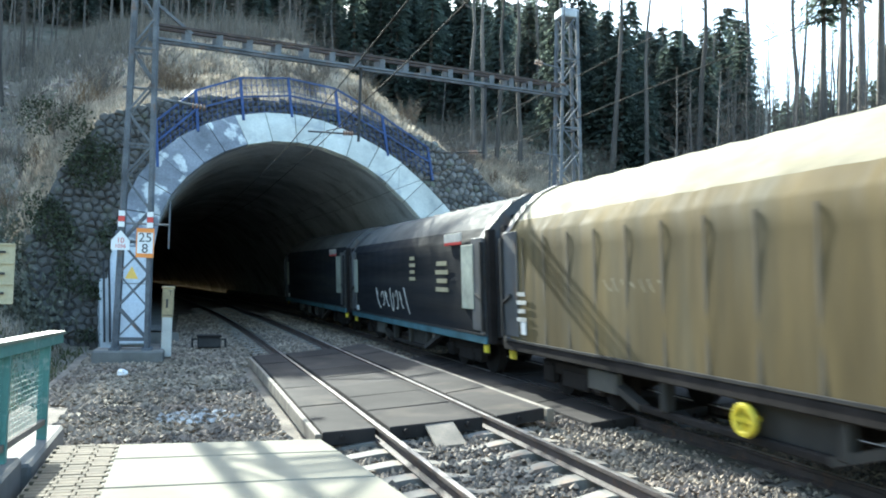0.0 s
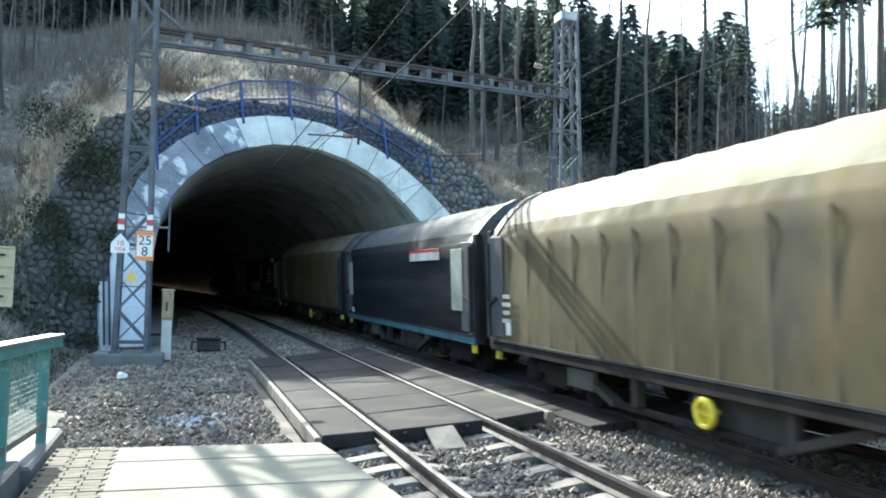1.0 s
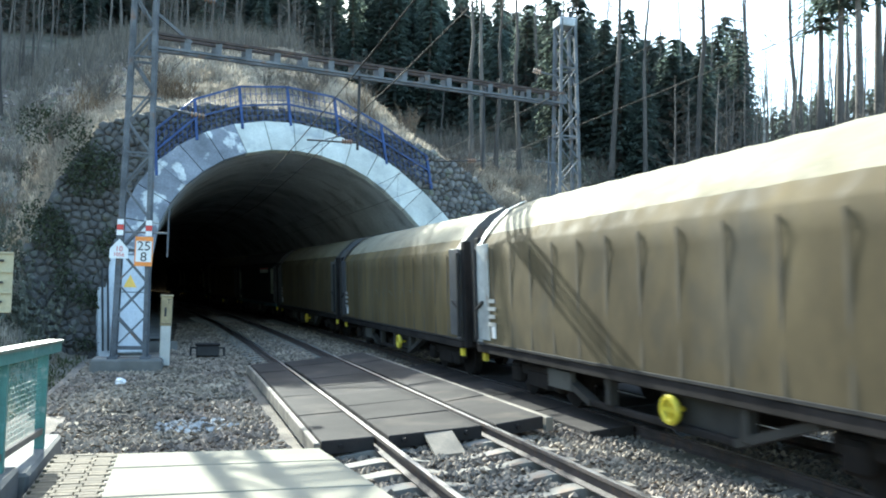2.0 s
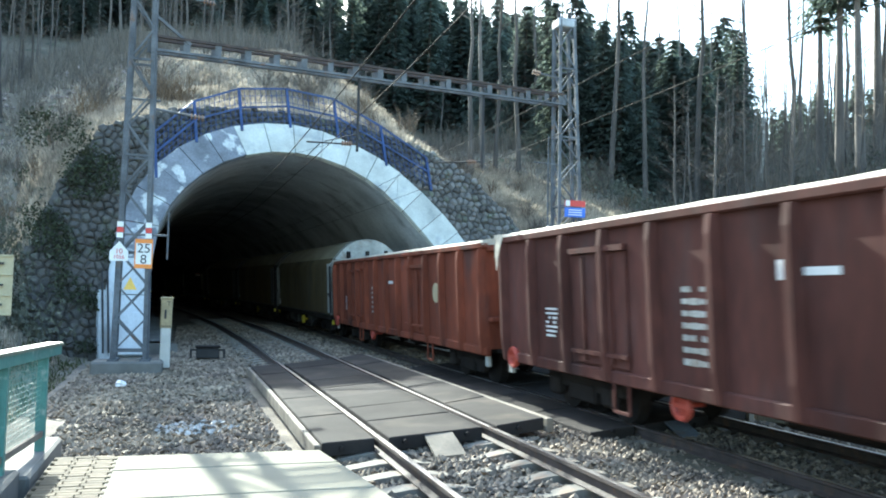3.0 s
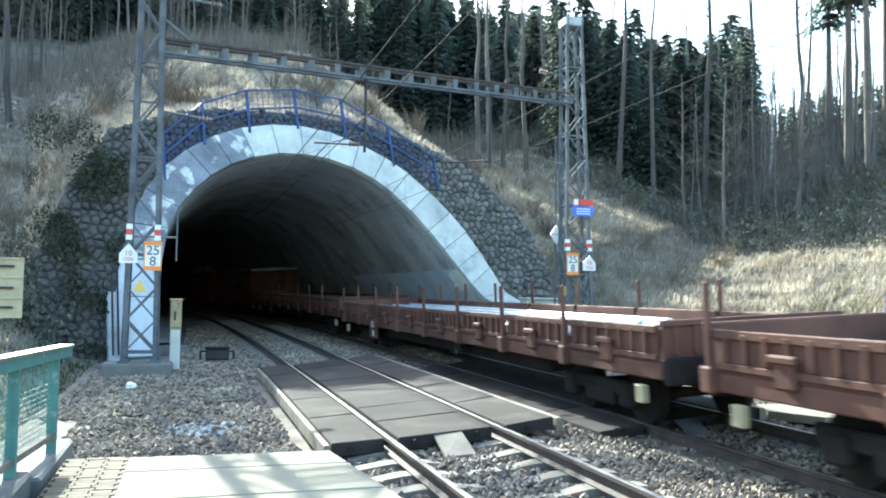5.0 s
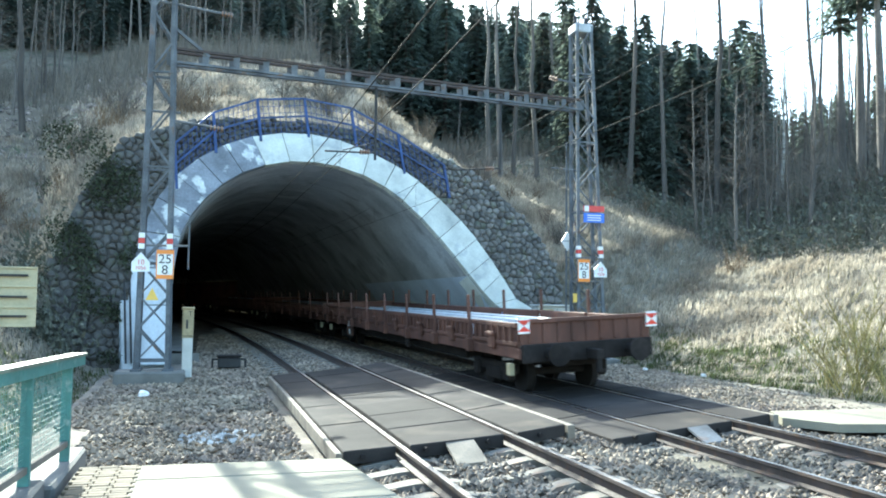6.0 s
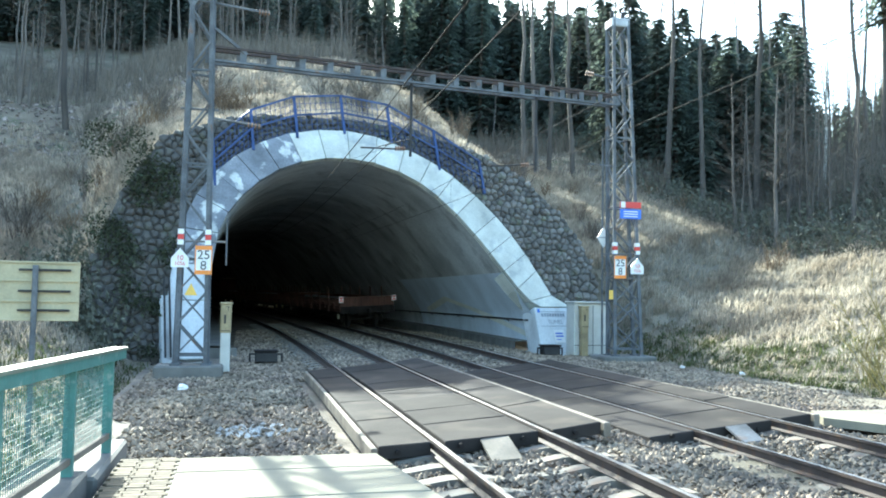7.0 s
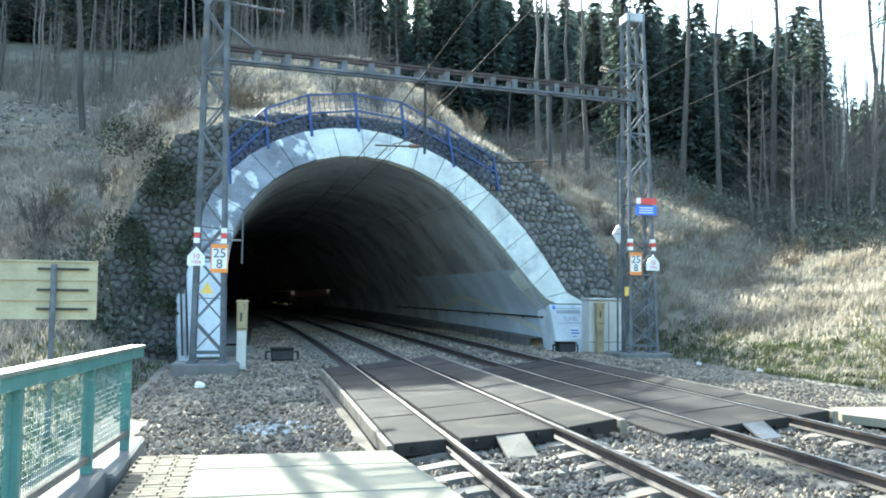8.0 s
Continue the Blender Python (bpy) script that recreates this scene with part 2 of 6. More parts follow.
def box(bm, c, d, bevel=0.0, m=None, mi=0):
    """A box of size d about c, bevelled."""
    r = bmesh.ops.create_cube(bm, size=1.0, matrix=Matrix.Translation(c) @ Matrix.Diagonal((*d, 1)))
    vs = r["verts"]
    if bevel:
        es = list({e for v in vs for e in v.link_edges})
        rb = bmesh.ops.bevel(bm, geom=es, offset=bevel, segments=1, affect="EDGES")
        vs = list({v for f in rb["faces"] for v in f.verts} | {v for v in vs if v.is_valid})
    if m is not None:
        bmesh.ops.transform(bm, matrix=m, verts=vs)
    if mi:
        for f in {f for v in vs for f in v.link_faces}:
            f.material_index = mi
    return vs


def bx(c, d, bevel=0.01):
    bm = bmesh.new()
    box(bm, c, d, bevel)
    return bm


def bar(bm, a, b, w, h=None, mi=0, sides=4):
    """A straight bar from a to b."""
    a, b = Vector(a), Vector(b)
    h = h or w
    d = b - a
    q = d.to_track_quat("Z", "X" if abs(d.normalized().x) < 0.9 else "Y").to_matrix().to_4x4()
    m = Matrix.Translation((a + b) / 2) @ q
    if sides == 4:
        r = bmesh.ops.create_cube(bm, size=1.0, matrix=m @ Matrix.Diagonal((w, h, d.length, 1)))
    else:
        r = bmesh.ops.create_cone(bm, cap_ends=True, segments=sides, radius1=w / 2, radius2=h / 2, depth=d.length, matrix=m)
    if mi:
        for f in {f for v in r["verts"] for f in v.link_faces}:
            f.material_index = mi
    return r["verts"]


def one_bar(a, b, w, h=None, sides=4):
    bm = bmesh.new()
    bar(bm, a, b, w, h, sides=sides)
    return bm


def loft(bm, rings, closed=False, caps=False, mi=0):
    """Faces between rings of equal length."""
    vs = [[bm.verts.new(p) for p in r] for r in rings]
    n = len(vs[0])
    for a, b in zip(vs, vs[1:]):
        for i in range(n if closed else n - 1):
            j = (i + 1) % n
            f = bm.faces.new((a[i], a[j], b[j], b[i]))
            f.material_index = mi
    if caps:
        bm.faces.new(vs[0][::-1]).material_index = mi
        bm.faces.new(vs[-1]).material_index = mi
    return vs


def prism(bm, pts, thick, m=None, mi=0):
    """A flat outline in the xz plane, thick along y."""
    front = [bm.verts.new((x, 0, z)) for x, z in pts]
    back = [bm.verts.new((x, thick, z)) for x, z in pts]
    fs = [bm.faces.new(front), bm.faces.new(back[::-1])]
    n = len(pts)
    for i in range(n):
        j = (i + 1) % n
        fs.append(bm.faces.new((front[j], front[i], back[i], back[j])))
    for f in fs:
        f.material_index = mi
    if m is not None:
        bmesh.ops.transform(bm, matrix=m, verts=front + back)


def text_mesh(words, size, material, name, parent, m, label=""):
    cu = bpy.data.curves.new(name, "FONT")
    cu.body, cu.size, cu.extrude, cu.align_x, cu.align_y = words, size, 0.001, "CENTER", "CENTER"
    tmp = bpy.data.objects.new(name, cu)
    scene.collection.objects.link(tmp)
    dg = bpy.context.evaluated_depsgraph_get()
    me = bpy.data.meshes.new_from_object(tmp.evaluated_get(dg))
    bpy.data.objects.remove(tmp)
    me.materials.clear()
    me.materials.append(material)
    ob = new(name, me)
    ob.parent = parent
    ob.matrix_basis = m
    if label:
        tagged(ob, label)
    return ob


FACE = pose(0, 0, 0, 90, 0, 0)  # lays lettering upright, facing -y


# ---- the line of the tracks ----
BEND, BEND_FROM, BEND_TO = 0.0012, 14.0, 72.0
T1, T2 = 3.08, 7.24


def drift(y):
    """How far the curve has carried the line aside at y."""
    a = min(max(y - BEND_FROM, 0), BEND_TO - BEND_FROM)
    return -BEND * a * a - 2 * BEND * a * max(y - BEND_TO, 0)


def grade(y):
    """The line climbs gently into the tunnel."""
    return 0.01 * max(y - 20, 0)


def heading(y):
    a = min(max(y - BEND_FROM, 0), BEND_TO - BEND_FROM)
    return math.atan(2 * BEND * a)


# ---- the portal's leaning plane ----
PHI, LEANBACK = radians(13), radians(20)
PO = Vector((10.3, 28.5, 0))
PU = Vector((math.cos(PHI), math.sin(PHI), 0))
PN = Vector((-math.sin(PHI), math.cos(PHI), 0))
PW = Vector((0, 0, math.cos(LEANBACK))) + PN * math.sin(LEANBACK)
PD = PU.cross(PW) * -1  # into the hill
PM = Matrix((PU, PD, PW)).transposed().to_4x4()
PM.translation = PO


def on_portal(s, w, d=0.0):
    return PO + PU * s + PW * w + PD * d


INNER = [(-11.55, -0.6), (-11.52, 0.4), (-11.45, 1.6), (-11.33, 2.8), (-11.1, 3.9), (-10.75, 4.65), (-10.25, 5.32), (-9.64, 5.91), (-8.92, 6.41),
         (-8.1, 6.78), (-7.2, 7.02), (-6.3, 7.08), (-5.32, 7.0), (-4.42, 6.75), (-3.62, 6.34), (-2.92, 5.82), (-2.24, 5.14),
         (-1.62, 4.36), (-1.08, 3.62), (-0.6, 2.92), (-0.14, 2.24), (0.28, 1.74), (0.7, 1.52)]
OUTER = [(-12.86, -0.6), (-12.82, 0.4), (-12.72, 1.6), (-12.56, 2.8), (-12.3, 4.05), (-11.85, 5.1), (-11.25, 6.0), (-10.5, 6.75), (-9.6, 7.38),
         (-8.6, 7.86), (-7.5, 8.16), (-6.3, 8.25), (-5.2, 8.15), (-4.1, 7.82), (-3.1, 7.36), (-2.2, 6.8), (-1.4, 6.1),
         (-0.7, 5.35), (-0.1, 4.6), (0.4, 3.8), (0.85, 2.9), (1.3, 1.98), (2.1, 1.52)]
# top line of the rubble wall round the arch
WALLTOP = [(-14.9, 0.0), (-14.75, 3.0), (-14.3, 4.5), (-13.5, 6.2), (-12.6, 7.4), (-11.3, 8.05), (-9.8, 8.5), (-8, 8.75), (-6, 8.85), (-4, 8.75),
           (-2, 8.35), (-0.57, 7.9), (0.9, 7.25), (2.2, 5.95), (3.05, 4.9), (3.58, 3.65), (3.6, 1.7), (3.4, -0.4)]


def wall_top(s):
    return float(np.interp(s, [p[0] for p in WALLTOP[1:-2]], [p[1] for p in WALLTOP[1:-2]]))


# ---- ground ----
def ease(a, b, x):
    t = min(max((x - a) / (b - a), 0), 1)
    return t * t * (3 - 2 * t)


FOOT_R = [(-30, 15.0), (8, 14.6), (15, 14.2), (19, 14.2), (24, 13.9), (27, 13.6), (40, 13.6), (60, 12)]


def terrain(x, y):
    """Height of the ground: flat trackside, banks on both sides, the hill over the tunnel."""
    p = Vector((x, y, 0)) - PO
    s, d = p.dot(PU), p.dot(PN)
    n1 = noise.noise(Vector((x * 0.12, y * 0.12, 0.3)))
    n2 = noise.noise(Vector((x * 0.5, y * 0.5, 7.3)))
    base = -0.3 + 0.05 * n2 - 0.45 * ease(-1.6, -2.8, x) * (1 - ease(18, 26, y))
    # left bank
    dl = max(0, -2.9 - x) * ease(6, 20, y + 0.15 * max(0, -x))
    left = 0.62 * dl if dl < 13 else 0.62 * 13 + 0.4 * (dl - 13)
    # right bank
    foot = float(np.interp(y, [q[0] for q in FOOT_R], [q[1] for q in FOOT_R]))
    dr = max(0, x - foot)
    right = 0.45 * dr if dr < 19 else 8.55 + 0.2 * (dr - 19)
    # the hill behind the portal
    over = 0.0
    if d > 0:
        top = wall_top(s) - 0.35
        top -= 0.75 * max(0, -14.75 - s) + 0.8 * max(0, s - 3.55)
        top = max(top, 0)
        start = top * math.tan(LEANBACK)
        over = min(2.75 * d - 0.5, top + (0.26 + 0.14 * ease(-12, -6, s) + 0.13 * ease(-6, 0, s)) * min(max(0, d - start - 0.4), 13) + 0.3 * max(0, d - start - 13.4))
        slope = 0.42 * max(0, s - 12)  # the hill falls off beyond the right bank
        over = max(over - slope, 0) if d > start + 1 else max(over, 0)
    far = 0.5 * max(0, y - 42) - 0.35 * max(0, x - 22) - 0.1 * max(0, -20 - x)
    # the hillside right of the portal climbs on into the wood
    side = 3.2 + 0.1 * (min(x, 21) - 13.5) - 0.5 * max(0, x - 21) + 0.43 * (min(y, 48) - 30.5)
    side = max(side, 0) * max(ease(0.3, 1.8, d), ease(-4, 2, d) * ease(3.2, 5.5, s)) * ease(4, 9, x)
    blend = 2.0 * min(1, side) * min(1, right)  # no sharp valley where the bank meets the hillside
    flank = (right + side + math.sqrt((right - side) ** 2 + blend)) / 2
    # the hillside above the left bank
    left = max(left, (9 + 0.45 * (y - 45)) * ease(-1, -6, x))
    rise = max(left, over, far, flank)
    if rise > 25:
        rise = 25 + 0.3 * (rise - 25)
    rough = min(rise, 1.5) * (0.2 if x > 10 else 0.8)
    return base + rise + rough * (0.35 * n1 + 0.16 * n2)


def axis(lo, hi, fine_lo, fine_hi, step, grow=1.25):
    v = list(np.arange(fine_lo, fine_hi + 1e-6, step))
    a, st = fine_hi, step
    while a < hi:
        st *= grow
        a += st
        v.append(a)
    a, st, low = fine_lo, step, []
    while a > lo:
        st *= grow
        a -= st
        low.append(a)
    return low[::-1] + v


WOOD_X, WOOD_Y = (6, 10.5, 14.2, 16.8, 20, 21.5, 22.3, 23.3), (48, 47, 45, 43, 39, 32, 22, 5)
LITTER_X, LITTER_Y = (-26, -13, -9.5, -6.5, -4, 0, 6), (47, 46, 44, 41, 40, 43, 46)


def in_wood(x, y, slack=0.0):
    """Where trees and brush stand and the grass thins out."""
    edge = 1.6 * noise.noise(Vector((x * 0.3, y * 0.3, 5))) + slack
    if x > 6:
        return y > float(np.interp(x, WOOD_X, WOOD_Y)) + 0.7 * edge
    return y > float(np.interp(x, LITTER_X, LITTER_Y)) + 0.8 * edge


def build_ground():
    xs, ys = axis(-900, 900, -24, 40, 0.5), axis(-900, 1400, 2, 66, 0.5)
    nx = len(xs)
    pts, hs = [], []
    for y in ys:
        for x in xs:
            h = terrain(x, y)
            if 300 < math.hypot(x, y):
                h *= max(0, 1 - (math.hypot(x, y) - 300) / 500)
            pts.append((x, y, h))
    faces = []
    for j in range(len(ys) - 1):
        for i in range(nx - 1):
            q = (j * nx + i, j * nx + i + 1, (j + 1) * nx + i + 1, (j + 1) * nx + i)
            cx, cy = (xs[i] + xs[i + 1]) / 2, (ys[j] + ys[j + 1]) / 2
            p = Vector((cx, cy, 0)) - PO
            s, d = p.dot(PU), p.dot(PN)
            if -13.0 < s < 2.4 and -0.6 < d < 3.9:
                continue  # the tunnel's mouth, closed by the portal wall
            faces.append(q)
    me = bpy.data.meshes.new("ground")
    me.from_pydata(pts, [], faces)
    me.materials.append(SOIL)
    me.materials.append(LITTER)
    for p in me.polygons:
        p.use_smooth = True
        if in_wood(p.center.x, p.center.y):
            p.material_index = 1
    return tagged(new("ground", me), "bare earthy ground rising into grassy banks and a wooded hill", "ground", kind="structure")


ground = build_ground()


def sheet(name, rows, material, label, category, kind="structure"):
    bm = bmesh.new()
    loft(bm, rows)
    return tagged(obj_of(name, bm, material, smooth=True), label, category, kind=kind)


def cant(x):
    """Height of the ballast surface across the two canted tracks."""
    return float(np.interp(x, [-2.5, 0.8, 1.8, 4.4, 5.4, 6.0, 8.6, 9.8, 13.5, 15], [-0.24, -0.2, -0.17, -0.07, -0.16, -0.24, -0.13, -0.2, -0.26, -0.35]))


bed_y = list(np.arange(-8, 26, 0.6)) + list(np.arange(26, 300, 3.0))
ballast_bed = sheet("ballast_bed", [[(x + drift(y), y, grade(y) + cant(x) - 0.1 + (0.02 * noise.noise(Vector((x, y, 1))))) for x in
                                     ([-2.4, -1.6, -0.8, 0, 0.8, 1.2, 1.8, 2.4, 3.08, 3.8, 4.4, 4.9, 5.4, 6.0, 6.6, 7.24, 7.9, 8.6, 9.2, 9.8, 10.4, 11.2, 12, 13, 14] if y < 24
                                      else [max(v, -0.85) for v in (-2.4, -1.6, -0.8, 0, 0.8, 1.2, 1.8, 2.4, 3.08, 3.8, 4.4, 4.9, 5.4, 6.0, 6.6, 7.24, 7.9, 8.6, 9.2, 9.8, 10.0, 10.2, 10.3, 10.4, 10.5)])]
                                    for y in bed_y], GRAVEL, "grey crushed stone track bed", "ballast")


def rail_section(x, z, tilt=0.0):
    half = [(0.0, 0.0), (0.034, -0.002), (0.036, -0.035), (0.012, -0.05), (0.01, -0.12), (0.07, -0.145), (0.07, -0.155)]
    pts = half + [(-a, b) for a, b in half[::-1][:-1]]
    return [(x + a, z + b) for a, b in pts]


RAIL_Z = {(T1, -1): 0.0, (T1, 1): 0.06, (T2, -1): -0.115, (T2, 1): -0.035}


def build_rail(track, side):
    rail = empty("rail", "worn running rail, rusty flanks and a polished head", "rail", "running rails", "structure")
    x, z = track + side * 0.75, RAIL_Z[track, side]
    sec = rail_section(x, z)
    ys = [-8, 0, 6] + list(np.arange(14, 76, 4.0)) + [90, 120, 300]
    bm = bmesh.new()
    loft(bm, [[(a + drift(y), y, b + grade(y)) for a, b in sec] for y in ys], closed=True)
    part("rail_body", bm, RAILSIDE, rail)
    bm = bmesh.new()
    loft(bm, [[(x + e + drift(y), y, grade(y) + z + 0.003 - 0.002 * abs(e) / 0.03) for e in (-0.031, -0.012, 0.012, 0.031)] for y in ys])
    part("rail_head", bm, RAILTOP, rail, "bright polished running surface")
    return rail


for track in (T1, T2):
    for side in (-1, 1):
        build_rail(track, side)


def sleeper_mesh():
    bm = bmesh.new()
    rings = []
    for x, w, z in ((-1.3, 0.11, -0.02), (-1.25, 0.13, 0.0), (-0.9, 0.14, 0.035), (-0.6, 0.13, 0.03), (-0.3, 0.1, -0.015), (0, 0.1, -0.02),
                    (0.3, 0.1, -0.015), (0.6, 0.13, 0.03), (0.9, 0.14, 0.035), (1.25, 0.13, 0.0), (1.3, 0.11, -0.02)):
        rings.append([(x, -w, -0.2), (x, -w * 0.85, z), (x, w * 0.85, z), (x, w, -0.2)])
    loft(bm, rings, closed=True, caps=True)
    return bm


sleepers = {}
for track in (T1, T2):
    track_name = "track_near" if track == T1 else "track_far"
    bed = empty(track_name, "row of concrete sleepers bedded in crushed stone", "sleepers", kind="structure")
    first = None
    tilt = 2.6 if track == T1 else 3.2
    zc = (RAIL_Z[track, -1] + RAIL_Z[track, 1]) / 2 - 0.19
    for i in range(72):
        y = 4.2 + 0.62 * i
        m = pose(track + drift(y), y, zc + grade(y), 0, -tilt, math.degrees(heading(y)))
        if first is None:
            first = part("sleeper", sleeper_mesh(), SLEEPER, bed)
            first.matrix_basis = m
        else:
            share("sleeper", first, bed, m)
    sleepers[track] = bed


# ---- the portal ----
def build_portal():
    portal = empty("wall_portal", "sloping tunnel portal with a pale stone arch ring in a dark rubble wall", "tunnel portal", kind="structure")
    # arch stones, their joints square to the ring
    def across(i):
        if i < 5 or i > len(INNER) - 3:
            return OUTER[i]
        (x0, z0), (x1, z1) = INNER[i - 1], INNER[i + 1]
        nx, nz = -(z1 - z0), x1 - x0
        px, pz = INNER[i]
        best = OUTER[i]
        for (ax, az), (bx1, bz1) in zip(OUTER, OUTER[1:]):
            det = nx * (az - bz1) - nz * (ax - bx1)
            if abs(det) < 1e-6:
                continue
            k = ((ax - px) * (az - bz1) - (az - pz) * (ax - bx1)) / det
            f = (nx * (az - pz) - nz * (ax - px)) / det
            if 0 <= f <= 1 and 0 < k * math.hypot(nx, nz) < 2.2:
                best = (ax + (bx1 - ax) * f, az + (bz1 - az) * f)
        return best
    outer = [across(i) for i in range(len(INNER))]
    for i in range(len(INNER) - 1):
        a, b, c, d = INNER[i], outer[i], outer[i + 1], INNER[i + 1]
        bm = bmesh.new()
        cx, cz = sum(p[0] for p in (a, b, c, d)) / 4, sum(p[1] for p in (a, b, c, d)) / 4
        quad = [(cx + (p[0] - cx) * 0.975, cz + (p[1] - cz) * 0.975) for p in (a, b, c, d)]
        prism(bm, quad, 0.24 if i < len(INNER) - 4 else 0.85, PM @ Matrix.Translation((0, -0.12 - 0.01 * (i % 3), 0)))
        part("arch_stone", bm, RINGDARK if 3 <= i <= 8 else (WHITEWASH if i < 3 else RINGSTONE), portal)
    # mortar backing of the ring
    bm = bmesh.new()
    loft(bm, [[on_portal(s, w, 0.0) for s, w in INNER], [on_portal(s, w, 0.0) for s, w in OUTER]])
    part("arch_joint", bm, MORTAR, portal)
    # rubble wall: backing, then single stones set in it
    bm = bmesh.new()
    left = [p for p in WALLTOP if p[0] <= -6.0]
    right = [p for p in WALLTOP if p[0] >= -6.0]
    def strip(tops, outs):
        n = 24
        def along(pl, n):
            pl = [Vector((p[0], 0, p[1])) for p in pl]
            ln = [0]
            for q, r in zip(pl, pl[1:]):
                ln.append(ln[-1] + (r - q).length)
            return [Vector((float(np.interp(ln[-1] * k / n, ln, [p.x for p in pl])), 0, float(np.interp(ln[-1] * k / n, ln, [p.z for p in pl])))) for k in range(n + 1)]
        A, B = along(tops, n), along(outs, n)
        rows = []
        for f in range(9):
            rows.append([on_portal(*( (a * (1 - f / 8) + b * f / 8).xz), 0.06) for a, b in zip(A, B)])
        loft(bm, rows)
        loft(bm, [rows[0], [p + Vector((0.1, 1.2, 0.15)) for p in rows[0]]])
    ol = [p for p in OUTER if p[0] <= -6.3] 
    orr = [p for p in OUTER if p[0] >= -6.3]
    strip(left, ol)
    strip(right, orr)
    part("wall_backing", bm, MORTAR, portal)
    return portal, left, right, ol, orr


portal, WALL_L, WALL_R, RING_L, RING_R = build_portal()


# tunnel tube
def build_tunnel():
    tube = empty("wall_tunnel", "curving concrete tunnel lining, painted blue-grey along the foot of one side", "tunnel", kind="structure")
    mouth = [on_portal(s, w, 0.05) for s, w in INNER[:-2]] + [on_portal(0.12, 1.7, 0.05), on_portal(0.4, 1.3, 0.05), on_portal(0.5, 0.6, 0.05), on_portal(0.55, -0.6, 0.05)]
    depths = [0.0, 3.0, 6, 9, 12, 16, 20, 24, 28, 33, 38, 44, 50, 60, 75, 100, 140, 200, 270]
    rings = []
    for dpt in depths:
        ring = []
        for p in mouth:
            y = p.y + dpt
            ring.append((p.x + drift(y) - drift(p.y), y, p.z))
        rings.append(ring)
    k = len(mouth) - 6
    bm = bmesh.new()
    loft(bm, [r[:k + 1] for r in rings])
    part("lining", bm, LINING, tube, "bare stained concrete vault", smooth=True)
    bm = bmesh.new()
    loft(bm, [r[k:] for r in rings[:6]])
    part("side_wall", bm, BLUEWASH, tube, "blue-grey painted side wall", smooth=True)
    bm = bmesh.new()
    loft(bm, [r[k:] for r in rings[5:]])
    part("side_wall", bm, LINING, tube, smooth=True)
    bm = bmesh.new()
    bm.faces.new([bm.verts.new(p) for p in rings[-1]])
    part("far_end", bm, MORTAR, tube)
    # outer shell, so that no light leaks in from above
    bm = bmesh.new()
    loft(bm, [[(p[0] + 0.5 * (1 if p[0] > 4.6 + drift(p[1]) else -1), p[1] + 1.0, p[2] + 0.45) for p in r] for r in rings])
    part("outer_shell", bm, MORTAR, tube)
    return tube, rings


tunnel, TUBE = build_tunnel()


# ---- rubble wall: single stones in mortar ----
def clip(poly, p, q):
    """The part of a polygon nearer to p than to q."""
    mx, mz, nx, nz = (p[0] + q[0]) / 2, (p[1] + q[1]) / 2, q[0] - p[0], q[1] - p[1]
    out = []
    for i, a in enumerate(poly):
        b = poly[(i + 1) % len(poly)]
        da, db = (a[0] - mx) * nx + (a[1] - mz) * nz, (b[0] - mx) * nx + (b[1] - mz) * nz
        if da <= 0:
            out.append(a)
        if da * db < 0:
            t = da / (da - db)
            out.append((a[0] + t * (b[0] - a[0]), a[1] + t * (b[1] - a[1])))
    return out


def inside(poly, x, z):
    hit = False
    for i, a in enumerate(poly):
        b = poly[(i + 1) % len(poly)]
        if (a[1] > z) != (b[1] > z) and x < (b[0] - a[0]) * (z - a[1]) / (b[1] - a[1]) + a[0]:
            hit = not hit
    return hit


